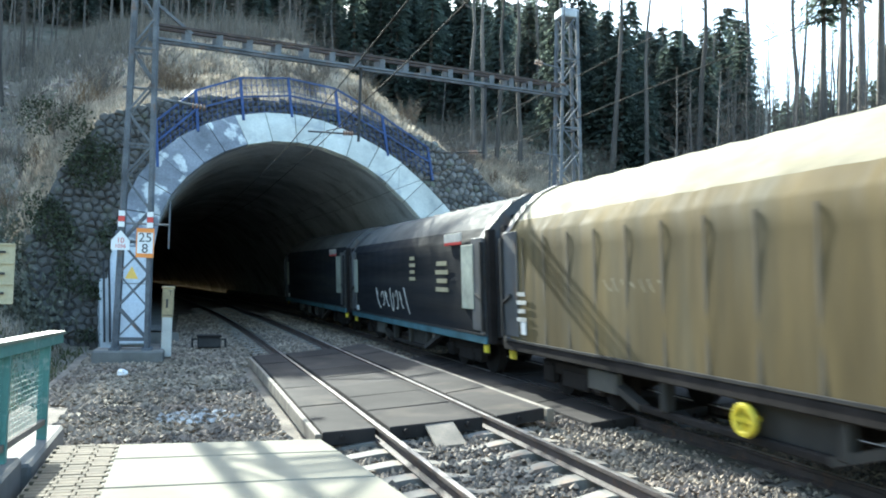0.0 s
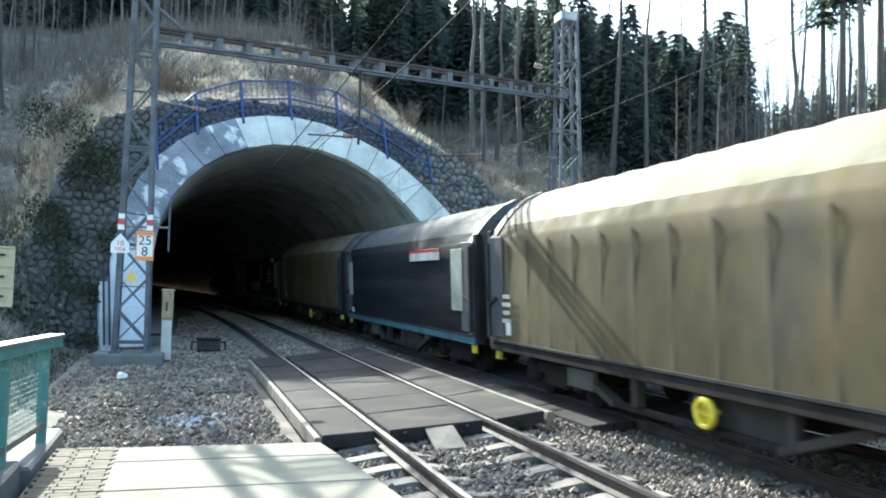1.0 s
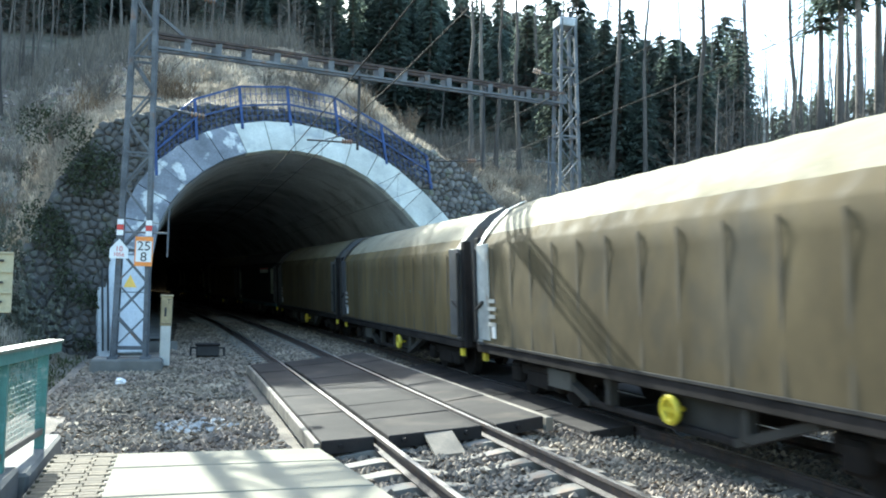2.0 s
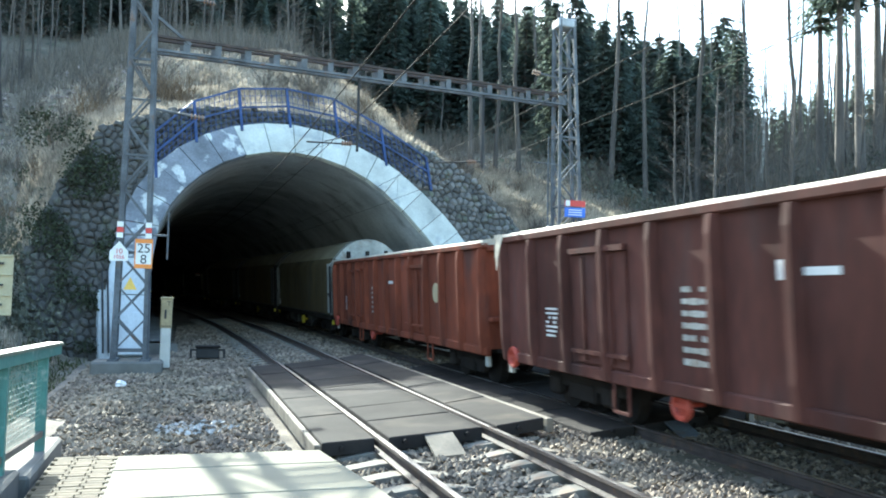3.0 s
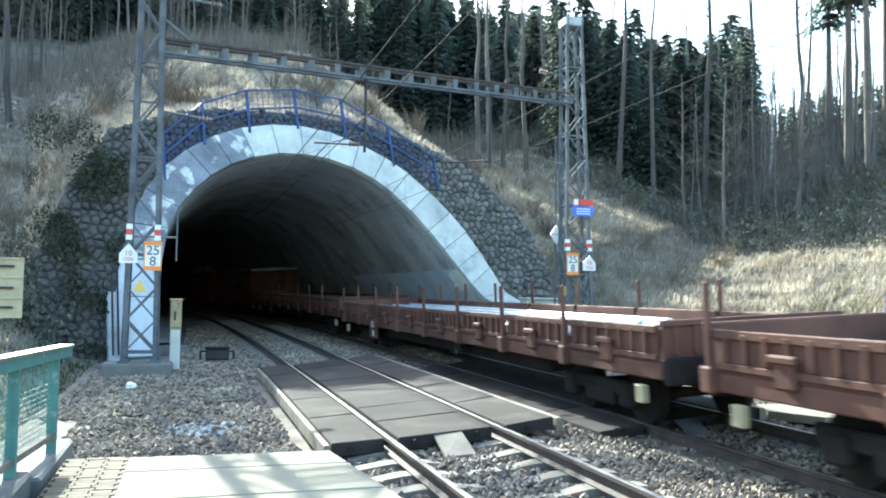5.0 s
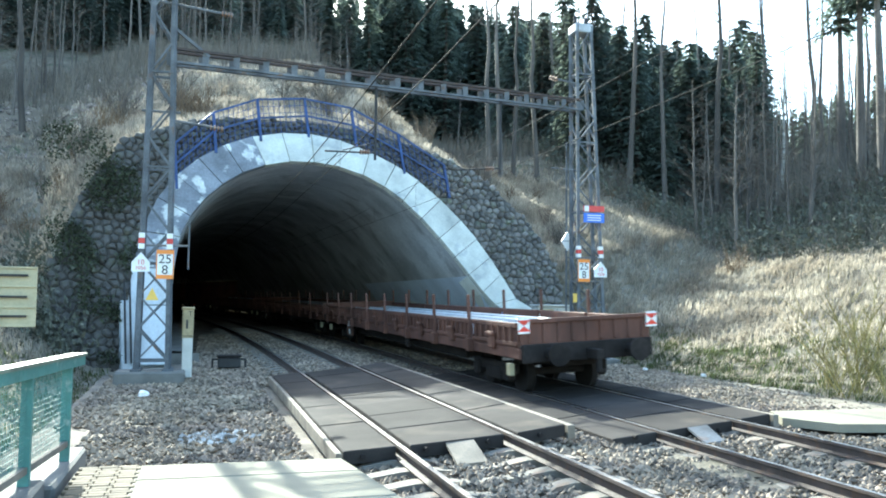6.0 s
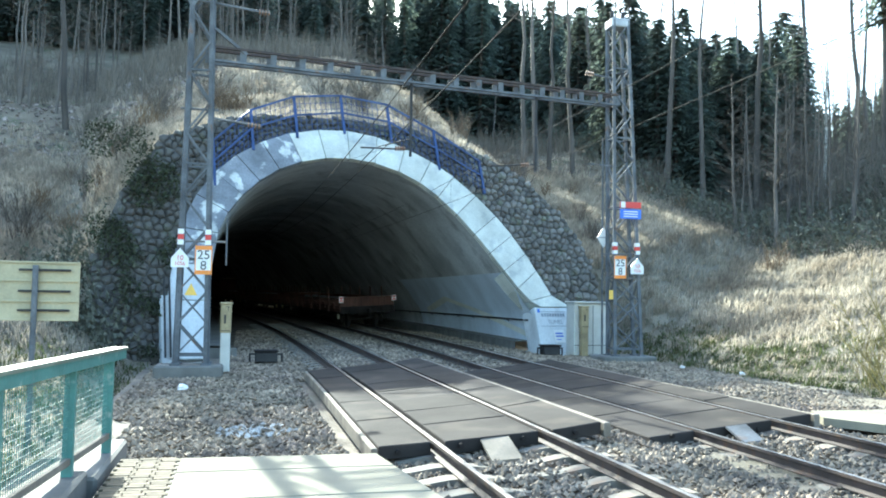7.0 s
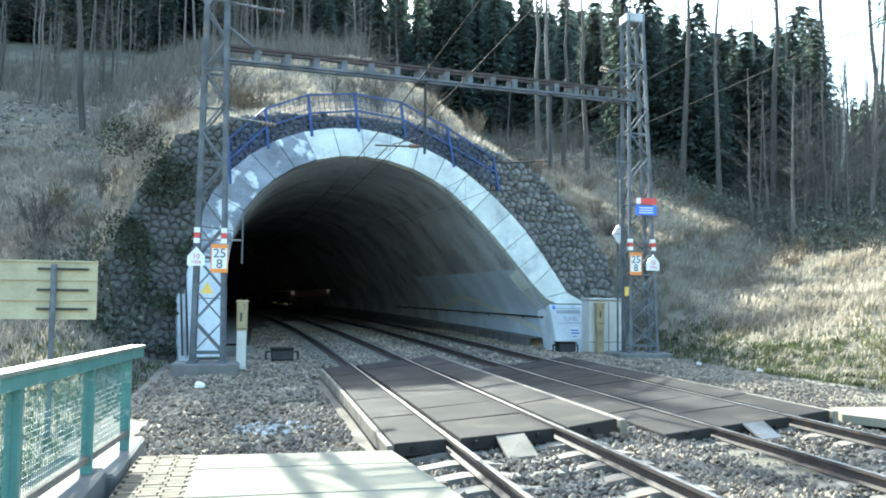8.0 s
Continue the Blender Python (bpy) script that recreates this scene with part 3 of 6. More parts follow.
def build_rubble():
    rnd = random.Random(11)
    pts = []
    st = 0.28
    for i in range(-57, 18):
        for j in range(-1, 37):
            s, w = (i + 0.5 * (j % 2) + 0.75 * (rnd.random() - 0.5)) * st, (j + 0.75 * (rnd.random() - 0.5)) * st * 0.9
            pts.append((s, w))
    cells = []
    for p in pts:
        if not inside(WALLTOP + [(3.4, -2), (-14.9, -2)], *p) or inside(OUTER + [(2.1, -3), (-12.86, -3)], *p):
            continue
        poly = [(p[0] - 0.6, p[1] - 0.6), (p[0] + 0.6, p[1] - 0.6), (p[0] + 0.6, p[1] + 0.6), (p[0] - 0.6, p[1] + 0.6)]
        for q in pts:
            if q is not p and abs(q[0] - p[0]) < 1.1 and abs(q[1] - p[1]) < 1.1:
                poly = clip(poly, p, q)
        if len(poly) > 2:
            cells.append((p, poly))
    cells.sort(key=lambda c: -c[0][0])
    rest = bmesh.new()
    for k, (p, poly) in enumerate(cells):
        bm = bmesh.new() if k < 290 else rest
        pr = 0.03 + 0.07 * rnd.random()
        rim = [bm.verts.new(on_portal(p[0] + (a - p[0]) * 0.9, p[1] + (b - p[1]) * 0.9, 0.06)) for a, b in poly]
        mid = [bm.verts.new(on_portal(p[0] + (a - p[0]) * 0.84, p[1] + (b - p[1]) * 0.84, 0.06 - pr)) for a, b in poly]
        cap = [bm.verts.new(on_portal(p[0] + (a - p[0]) * 0.5, p[1] + (b - p[1]) * 0.5, 0.04 - pr * 1.35 - 0.02 * rnd.random())) for a, b in poly]
        n = len(poly)
        for lo, hi in ((rim, mid), (mid, cap)):
            for i in range(n):
                bm.faces.new((lo[i], lo[(i + 1) % n], hi[(i + 1) % n], hi[i]))
        bm.faces.new(cap)
        if k < 290:
            part("wall_stone", bm, RUBBLE, portal)
    tagged(part("wall_stones", rest, RUBBLE, portal), kind="stuff")


build_rubble()

# wing block beside the arch's foot
wing = empty("wall_wing", "low whitewashed wing wall with faded lettering and a notice", "wing wall", kind="structure")
bm = bmesh.new()
box(bm, (1.3, 0.35, 0.45), (1.75, 0.9, 2.1), 0.03, PM)
part("wall", bm, WHITEWASH, wing)
bm = bmesh.new()
for k in range(9):
    box(bm, (0.72 + 0.12 * k, -0.107, 1.2), (0.085, 0.006, 0.13), 0, PM)
box(bm, (1.2, -0.107, 1.33), (1.2, 0.006, 0.02), 0, PM)
box(bm, (1.2, -0.107, 0.76), (1.2, 0.006, 0.02), 0, PM)
part("lettering", bm, GREYPAINT, wing)
text_mesh("TUNEL", 0.22, GREYPAINT, "lettering", wing, PM @ Matrix.Translation((1.25, -0.108, 0.92)) @ FACE)
bm = bmesh.new()
box(bm, (1.3, -0.12, 0.36), (0.44, 0.02, 0.5), 0.004, PM)
part("notice", bm, SIGNWHITE, wing, "white notice plate")
bm = bmesh.new()
box(bm, (1.3, -0.134, 0.47), (0.34, 0.006, 0.05), 0, PM)
box(bm, (1.3, -0.134, 0.36), (0.34, 0.006, 0.05), 0, PM)
box(bm, (1.25, -0.134, 0.23), (0.2, 0.006, 0.03), 0, PM)
part("writing", bm, SIGNBLUE, wing)
bm = bmesh.new()
box(bm, (0.58, -0.12, 1.36), (0.1, 0.02, 0.14), 0.004, PM)
part("number_plate", bm, SIGNBLUE, wing)

# left foot of the arch: boxed pillar with pipes
bm = bmesh.new()
box(bm, (-12.75, -0.15, 0.55), (0.4, 0.5, 2.2), 0.03, PM)
box(bm, (-12.2, -0.3, 0.3), (1.0, 0.3, 1.3), 0.03, PM)
part("foot_pillar", bm, WHITEWASH, portal)
bm = bmesh.new()
for k in (-12.85, -12.7):
    bar(bm, on_portal(k, -0.3, -0.5), on_portal(k, 2.2, -0.5), 0.06, sides=8)
part("cable_pipe", bm, DARKSTEEL, portal)


# tunnel side wall: stripe, handrail, kerb
def wall_at(dpt, z, off=0.03):
    """A point on the tunnel's right wall."""
    k = len(TUBE[0])
    depths = [r[k - 1][1] - TUBE[0][k - 1][1] for r in TUBE]
    def point(idx):
        return Vector((float(np.interp(dpt, depths, [r[idx][0] for r in TUBE])), float(np.interp(dpt, depths, [r[idx][1] for r in TUBE])), TUBE[0][idx][2]))
    ps = [point(i) for i in range(k - 8, k)]
    zs = [p.z for p in ps][::-1]
    return Vector((float(np.interp(z, zs, [p.x for p in ps][::-1])) - off, float(np.interp(z, zs, [p.y for p in ps][::-1])), z))


bm = bmesh.new()
top, low = [], []
for i in range(21):
    f = i / 20
    d = 0.3 + 9.5 * f
    z = 0.3 + 1.4 * f
    top.append(wall_at(d, z + 0.12, 0.05)), low.append(wall_at(d, z - 0.12, 0.05))
loft(bm, [top, low])
top, low = [], []
for i in range(9):
    d, z = 9.8 + 4.5 * i / 8, 1.7 - 0.6 * i / 8
    top.append(wall_at(d, z + 0.12, 0.05)), low.append(wall_at(d, z - 0.12, 0.05))
loft(bm, [top, low])
part("white_stripe", bm, STRIPE, tunnel, "white guide stripe")
bm = bmesh.new()
for d in np.arange(0.4, 24, 1.2):
    a, b = wall_at(float(d), 0.95, 0.12), wall_at(float(d) + 1.2, 0.95, 0.12)
    bar(bm, a, b, 0.07, sides=8)
for d in np.arange(0.6, 24, 2.2):
    bar(bm, wall_at(float(d), 0.95, 0.12), wall_at(float(d), 0.85, -0.02), 0.04)
part("handrail", bm, DARKSTEEL, tunnel, "dark wall handrail")
bm = bmesh.new()
rows = []
for d in np.arange(0.8, 60, 2.0):
    p = wall_at(float(d), 0.05, 0)
    rows.append([(p.x, p.y, 0.06 + grade(p.y)), (p.x - 0.7, p.y, 0.06 + grade(p.y)), (p.x - 0.72, p.y, -0.3)])
loft(bm, rows)
part("walkway", bm, CONCRETE, tunnel, "narrow concrete walkway")
bm = bmesh.new()
rows = []
for y in np.arange(26.5, 70, 2.0):
    y = float(y)
    rows.append([(-1.0 + drift(y), y, 0.08 + grade(y)), (-0.1 + drift(y), y, 0.08 + grade(y)), (-0.08 + drift(y), y, -0.3)])
loft(bm, rows)
loft(bm, [[(-1.0, 26.5, 0.08), (-0.1, 26.5, 0.08)], [(-1.0, 26.5, -0.3), (-0.1, 26.5, -0.3)]])
part("walkway", bm, CONCRETE, tunnel)


# ---- blue railing along the arch ----
def build_blue_railing():
    r = empty("railing", "blue steel safety railing with mesh above the arch", "railing")
    posts = [(-11.15, 5.68, 7.29), (-9.8, 7.16, 8.66), (-8.2, 7.82, 9.44), (-6.4, 8.2, 9.74), (-4.55, 8.03, 9.61), (-2.7, 7.06, 8.7), (-0.88, 6.2, 7.55)]
    for s, a, b in posts:
        part("post", one_bar(on_portal(s, a - 0.1, -0.12), on_portal(s, b, -0.12), 0.09), BLUEPAINT, r)
    for (s, a, b), (s2, a2, b2) in zip(posts, posts[1:]):
        for f in (1.0, 0.52):
            part("rail", one_bar(on_portal(s, a + (b - a) * f, -0.12), on_portal(s2, a2 + (b2 - a2) * f, -0.12), 0.065), BLUEPAINT, r)
        bm = bmesh.new()
        n = 9
        for k in range(1, n):
            t = k / n
            ss, aa, bb = s + (s2 - s) * t, a + (a2 - a) * t, b + (b2 - b) * t
            bar(bm, on_portal(ss, aa, -0.1), on_portal(ss, bb, -0.1), 0.016)
        for f in (0.13, 0.26, 0.39, 0.64, 0.82):
            bar(bm, on_portal(s, a + (b - a) * f, -0.1), on_portal(s2, a2 + (b2 - a2) * f, -0.1), 0.016)
        tagged(part("mesh_panel", bm, BLUEPAINT, r, "fine blue wire mesh"))
    # short end rails back into the slope
    for s, a, b in (posts[0], posts[-1]):
        part("rail", one_bar(on_portal(s, b, -0.12), on_portal(s, b - 0.1, 1.2), 0.065), BLUEPAINT, r)
    return r


build_blue_railing()


# ---- crossing panels ----
def panel(bm, x0, x1, z0, z1, y00, y01, y10, y11, thick=0.16):
    """A slab: front corners (x0,y00) and (x1,y01), back corners (x0,y10) and (x1,y11)."""
    g = 0.012
    t = [(x0 + g, y00 + g, z0), (x1 - g, y01 + g, z1), (x1 - g, y11 - g, z1), (x0 + g, y10 - g, z0)]
    loft(bm, [[(x, y, z - thick) for x, y, z in t], [(x, y, z - 0.012) for x, y, z in t],
              [(x + (0.012 if x < (x0 + x1) / 2 else -0.012), y + (0.012 if i < 2 else -0.012), z) for i, (x, y, z) in enumerate(t)]], closed=True, caps=True)


def crossing(name, cols, front, back, label):
    """cols: (x0, x1, z0, z1, number of pieces). front and back give y for an x."""
    c = empty(name, label, "level crossing", "crossing decks", "structure")
    for x0, x1, z0, z1, n in cols:
        for k in range(n):
            a, b = k / n, (k + 1) / n
            def yy(x, f):
                return front(x) + (back(x) - front(x)) * f
            def dx(y):
                return drift(y)
            bm = bmesh.new()
            ya, yb = yy(x0, a), yy(x0, b)
            panel(bm, x0, x1, z0 + 0.004 * ((k * 7) % 3 - 1), z1 + 0.004 * ((k * 5) % 3 - 1), ya, yy(x1, a), yb, yy(x1, b))
            for v in bm.verts:
                v.co.x += dx(v.co.y)
            part("panel", bm, RUBBER, c)
    return c


def lin(x0, y0, x1, y1):
    return lambda x: y0 + (y1 - y0) * (x - x0) / (x1 - x0)


near_deck = crossing("crossing_1", [(1.6, 2.28, -0.02, 0.0, 5), (2.44, 3.74, 0.0, 0.06, 8), (3.92, 4.66, 0.07, 0.14, 5)],
                     lin(1.45, 9.62, 4.66, 10.1), lin(1.45, 19.6, 4.66, 21.4), "dark rubber crossing deck with worn pale edges")
far_deck = crossing("crossing_2", [(5.6, 6.42, -0.17, -0.12, 5), (6.58, 7.9, -0.11, -0.04, 8), (8.07, 8.72, -0.02, 0.02, 5)],
                    lin(5.6, 10.6, 8.72, 11.2), lin(5.6, 20.6, 8.72, 22.2), "dark rubber crossing deck on the far track")
for deck, x0, x1, z, ya, yb in ((near_deck, 1.5, 1.6, -0.03, 9.55, 19.6), (near_deck, 4.66, 4.78, 0.13, 10.05, 21.3), (far_deck, 8.72, 8.84, 0.01, 11.15, 22.1)):
    for k in range(4):
        a, b = ya + (yb - ya) * k / 4, ya + (yb - ya) * (k + 1) / 4
        bm = bmesh.new()
        panel(bm, x0, x1, z, z, a, a, b, b, 0.18)
        for v in bm.verts:
            v.co.x += drift(v.co.y)
        part("edge_beam", bm, EDGING, deck)
for deck, q in ((near_deck, [(2.92, 9.86, 0.0), (3.3, 9.9, 0.02), (3.3, 9.35, -0.15), (2.9, 9.28, -0.16)]),
                (far_deck, [(6.98, 10.86, -0.09), (7.36, 10.92, -0.07), (7.3, 10.4, -0.22), (6.95, 10.34, -0.23)])):
    bm = bmesh.new()
    loft(bm, [q, [(x, y, z - 0.03) for x, y, z in q]], closed=True, caps=True)
    part("ramp_plate", bm, EDGING if deck is near_deck else MAST, deck, "bare steel ramp plate")
for deck, pts in ((near_deck, [(1.85, 9.66), (2.65, 9.75), (3.5, 9.9), (4.25, 10.0)]), (far_deck, [(6.0, 10.65), (7.6, 10.95)])):
    for x, y in pts:
        z = -0.09 if deck is near_deck else -0.17
        z += 0.05 * (x - 2) * (deck is near_deck)
        part("bolt", one_bar((x, y - 0.02, z), (x, y + 0.06, z), 0.06, sides=10), UNDERFRAME, deck)

# ---- platform slab, paving, kerb ----
slab = empty("pavement", "pale sunlit concrete slab path with block paving beside it", "pavement", kind="structure")
for k, (a, b) in enumerate(((9.18, 8.45), (8.45, 7.3), (7.3, 6.1), (6.1, 4.9), (4.9, 3.5), (3.5, 2.0), (2.0, 0.5), (0.5, -1.0), (-1.0, -4.0))):
    bm = bmesh.new()
    xr = lambda y: float(np.interp(y, [-4, 5, 6.9, 9.18], [2.0, 1.95, 1.78, 1.5]))
    panel(bm, -0.62, (xr(a) + xr(b)) / 2, 0.0, 0.0, b, b, a, a - 0.04 * (k == 0), 0.22)
    for v in bm.verts:
        if v.co.x > 0:
            v.co.x = xr(v.co.y) - 0.01
    part("slab", bm, SLAB, slab)
first = None
for i in range(44):
    for j in range(3):
        y, x = 9.12 - 0.105 * i, -1.08 + 0.19 * j + 0.04 * (i % 2)
        m = pose(x, y, -0.03 + 0.0015 * ((i * 5 + j * 3) % 4 - 1.5))
        if first is None:
            bm = bmesh.new()
            box(bm, (0, 0, 0), (0.182, 0.097, 0.08), 0.006)
            first = part("paving_block", bm, PAVER, slab)
            first.matrix_basis = m
        else:
            share("paving_block", first, slab, m)
bm = bmesh.new()
box(bm, (-0.9, 2.5, -0.1), (0.62, 13.3, 0.1), 0)
part("paving_bed", bm, MORTAR, slab)
bm = bmesh.new()
for k in range(3):
    box(bm, (-0.655 - 0.03 * k, 2.6, -0.002), (0.012, 13.0, 0.012), 0)
part("drain_grille", bm, DARKSTEEL, slab)
kerb = empty("kerb", "rough concrete kerb blocks under the railing", "kerb", kind="structure")
for c, d in (((-1.42, 9.25, -0.12), (0.34, 2.1, 0.3)), ((-1.5, 7.0, -0.06), (0.36, 2.3, 0.34)), ((-1.62, 4.4, -0.02), (0.36, 2.7, 0.36)), ((-1.75, 1.5, 0.0), (0.36, 2.9, 0.36))):
    part("kerb_block", bx(c, d, 0.03), CONCRETE, kerb)
far_slab = empty("pavement", "pale concrete slab beyond the far track", "pavement", kind="structure")
bm = bmesh.new()
q = [(9.05, 11.35), (9.45, 10.55), (13.0, 9.8), (13.0, 12.0), (9.4, 12.1)]
loft(bm, [[(x, y, -0.2) for x, y in q], [(x, y, -0.07) for x, y in q]], closed=True, caps=True)
part("slab", bm, SLAB, far_slab)


# ---- teal railing ----
def build_teal_railing():
    r = empty("railing", "teal painted steel railing with wire mesh infill on a kerb", "railing")
    def at(y, z):
        return (-1.33 - 0.06 * (9.9 - y), y, z + 0.022 * (9.9 - y))
    for y in (9.45, 7.9, 6.0, 4.1, 2.2, 0.3):
        part("post", one_bar(at(y, -0.05), at(y, 1.06), 0.09, 0.09), TEAL, r)
    bm = bmesh.new()
    bar(bm, at(10.0, 1.04), at(-0.5, 1.04), 0.1, 0.13)
    part("top_rail", bm, TEAL, r)
    bm = bmesh.new()
    bar(bm, at(10.02, 1.105), at(-0.5, 1.105), 0.03, 0.16)
    part("handrail", bm, TEALTOP, r, "sun-faded flat handrail")
    bm = bmesh.new()
    bar(bm, at(9.5, 0.2), at(-0.5, 0.2), 0.06, 0.07)
    part("bottom_rail", bm, EDGING, r)
    ys = [9.45, 7.9, 6.0, 4.1, 2.2]
    for a, b in zip(ys, ys[1:]):
        bm = bmesh.new()
        n = int((a - b) / 0.05)
        for k in range(1, n):
            y = a + (b - a) * k / n
            bar(bm, at(y, 0.23), at(y, 1.0), 0.0055)
        for z in np.arange(0.3, 1.0, 0.05):
            bar(bm, at(a, float(z)), at(b, float(z)), 0.0035)
        part("mesh_panel", bm, TEAL, r, "teal wire mesh")
    return r


build_teal_railing()


# ---- sign board seen from behind ----
def build_board():
    b = empty("sign_board", "cream sheet metal sign seen from its ribbed back", "sign")
    part("board", bx((-3.75, 14.0, 1.74), (2.5, 0.03, 0.92), 0.006), CREAM, b)
    for z in (2.19, 1.9, 1.58, 1.29):
        part("rib", bx((-3.75, 13.97, z), (2.5, 0.04, 0.03), 0.004), CREAM, b)
    for z in (2.07, 1.74, 1.44):
        part("clamp", bx((-3.0, 13.94, z), (0.75, 0.05, 0.035), 0.004), DARKSTEEL, b)
    part("post", one_bar((-3.13, 13.9, -1.4), (-3.13, 13.9, 2.14), 0.09, sides=12), MAST, b)
    return b


build_board()


# ---- lattice masts, beam and wires ----
def lattice_mast(label, base, top_z, w0, w1, lean=0.0, head=False):
    m = empty("catenary_mast", label, "mast", "lattice masts")
    bx0, by0, z0 = base
    def corner(i, z):
        f = (z - z0) / (top_z - z0)
        w = w0 + (w1 - w0) * f
        sx, sy = ((-1, -1), (1, -1), (1, 1), (-1, 1))[i]
        return (bx0 + lean * f + sx * w / 2, by0 + sy * min(w, 0.55) / 2, z)
    for i in range(4):
        part("leg", one_bar(corner(i, z0), corner(i, top_z), 0.1), MAST, m)
    z, up = z0 + 0.25, 0.78
    k = 0
    while z + up < top_z:
        for i, j in ((0, 1), (3, 2), (0, 3), (1, 2)):
            a, b = (i, j) if k % 2 else (j, i)
            part("brace", one_bar(corner(a, z), corner(b, z + up), 0.045), MAST, m)
            if i == 0 and j == 1 and z < 2.6:
                part("brace", one_bar(corner(b, z), corner(a, z + up), 0.04), MAST, m)
        if k % 3 == 0:
            for i, j in ((0, 1), (1, 2), (2, 3), (3, 0)):
                part("strut", one_bar(corner(i, z), corner(j, z), 0.05), MAST, m)
        z += up
        k += 1
    if head:
        bm = bmesh.new()
        box(bm, (bx0 + lean, by0, top_z - 0.1), (w1 + 0.16, 0.6, 0.3), 0.03)
        part("head_cap", bm, PALEMAST, m)
        for sx in (-0.2, 0.2):
            part("cap_bolt", one_bar((bx0 + lean + sx, by0, top_z), (bx0 + lean + sx, by0, top_z + 0.35), 0.14, sides=8), DARKSTEEL, m)
    for i in range(4):
        c = corner(i, z0)
        part("foot_plate", bx((c[0], c[1], z0 + 0.03), (0.24, 0.24, 0.06), 0.01), MAST, m)
    for i, w in ((0, 1), (1, 1)):
        for dz, mt in ((0.0, SIGNWHITE), (0.13, SIGNRED), (0.26, SIGNWHITE)):
            f = 2.93 + dz if not head else 3.28 + dz
            part("band", one_bar(corner(i, f), corner(i, f + 0.12), 0.14), mt, m, "red and white mast band")
    return m


def sign_25(parent, x, y, z, k=1.0):
    s = empty("sign_plate", "white enamel plate with orange edges and black figures", "sign", "mast signs")
    s.location = (x, y, z)
    part("plate", bx((0, 0, 0), (0.4 * k, 0.02, 0.68 * k), 0.004), SIGNWHITE, s)
    bm = bmesh.new()
    for dz in (0.3, -0.3):
        box(bm, (0, -0.013, dz * k), (0.4 * k, 0.008, 0.1 * k), 0)
    for dx in (-0.19, 0.19):
        box(bm, (dx * k, -0.012, 0), (0.025 * k, 0.006, 0.5 * k), 0)
    part("border", bm, SIGNORANGE, s)
    text_mesh("25", 0.31 * k, BLACKPAINT, "lettering", s, Matrix.Translation((0, -0.018, 0.12 * k)) @ FACE)
    text_mesh("8", 0.31 * k, BLACKPAINT, "lettering", s, Matrix.Translation((0, -0.018, -0.14 * k)) @ FACE)
    return s


def sign_pent(x, y, z, k=1.0):
    s = empty("sign_plate", "small white gabled plate with red figures", "sign", "mast signs")
    s.location = (x, y, z)
    bm = bmesh.new()
    prism(bm, [(-0.23 * k, -0.25 * k), (0.23 * k, -0.25 * k), (0.23 * k, 0.0), (0, 0.27 * k), (-0.23 * k, 0.0)], 0.02)
    part("plate", bm, SIGNWHITE, s)
    text_mesh("10", 0.19 * k, SIGNRED, "lettering", s, Matrix.Translation((0, -0.006, 0.0)) @ FACE)
    text_mesh("1056", 0.14 * k, SIGNRED, "lettering", s, Matrix.Translation((0, -0.006, -0.15 * k)) @ FACE)
    return s


lmast = lattice_mast("grey steel lattice mast on a concrete footing, lower bays rusted", (-1.16, 21.1, 0.0), 11.6, 0.72, 0.42)
rmast = lattice_mast("tall grey lattice mast with a pale cap", (12.43, 25.2, -0.1), 11.2, 0.95, 0.5, lean=-0.3, head=True)
for label, c, d in (("weathered concrete mast footing", (-1.2, 21.1, -0.2), (1.6, 1.0, 0.42)), ("low concrete mast footing", (12.4, 25.3, -0.26), (1.9, 1.2, 0.36))):
    tagged(obj_of("mast_footing", bx(c, d, 0.04), CONCRETE), label, "footing", "mast footings")
sign_25(None, -0.93, 20.72, 2.56)
sign_pent(-1.48, 20.72, 2.6, 0.9)
sign_25(None, 11.97, 24.6, 2.83, 1.05)
sign_pent(12.58, 24.6, 2.87)
tri = empty("warning_sign", "yellow triangular warning plate on the mast", "sign")
bm = bmesh.new()
prism(bm, [(-0.15, -0.13), (0.15, -0.13), (0, 0.17)], 0.02, Matrix.Translation((-1.2, 20.72, 1.83)))
part("plate", bm, SIGNYELLOW, tri)
tri2 = empty("warning_sign", "small yellow warning plate on the tall mast", "sign")
part("plate", bx((11.75, 24.8, 1.93), (0.14, 0.02, 0.3), 0.004), SIGNYELLOW, tri2)
info = empty("sign_plate", "red and blue notice plate on the mast", "sign")
part("red_plate", bx((12.31, 24.55, 4.88), (0.76, 0.02, 0.2), 0.004), SIGNRED, info)
part("white_square", bx((12.04, 24.535, 4.88), (0.16, 0.008, 0.19), 0), SIGNWHITE, info)
part("blue_plate", bx((12.31, 24.55, 4.58), (0.76, 0.02, 0.32), 0.004), SIGNBLUE, info)
bm = bmesh.new()
for dz in (0.08, 0.0, -0.08):
    box(bm, (12.31, 24.535, 4.58 + dz), (0.5, 0.006, 0.03), 0)
part("writing", bm, SIGNWHITE, info)
diamond = empty("signal_marker", "white diamond marker on its own thin post", "sign")
part("post", one_bar((11.87, 25.75, -0.3), (11.87, 25.75, 7.3), 0.07, sides=8), MAST, diamond)
bm = bmesh.new()
prism(bm, [(-0.23, 0), (0, -0.34), (0.23, 0), (0, 0.34)], 0.03, Matrix.Translation((11.87, 25.66, 3.87)))
part("plate", bm, SIGNWHITE, diamond)
part("bar", bx((11.87, 25.65, 3.87), (0.4, 0.012, 0.03), 0), GREYPAINT, diamond)

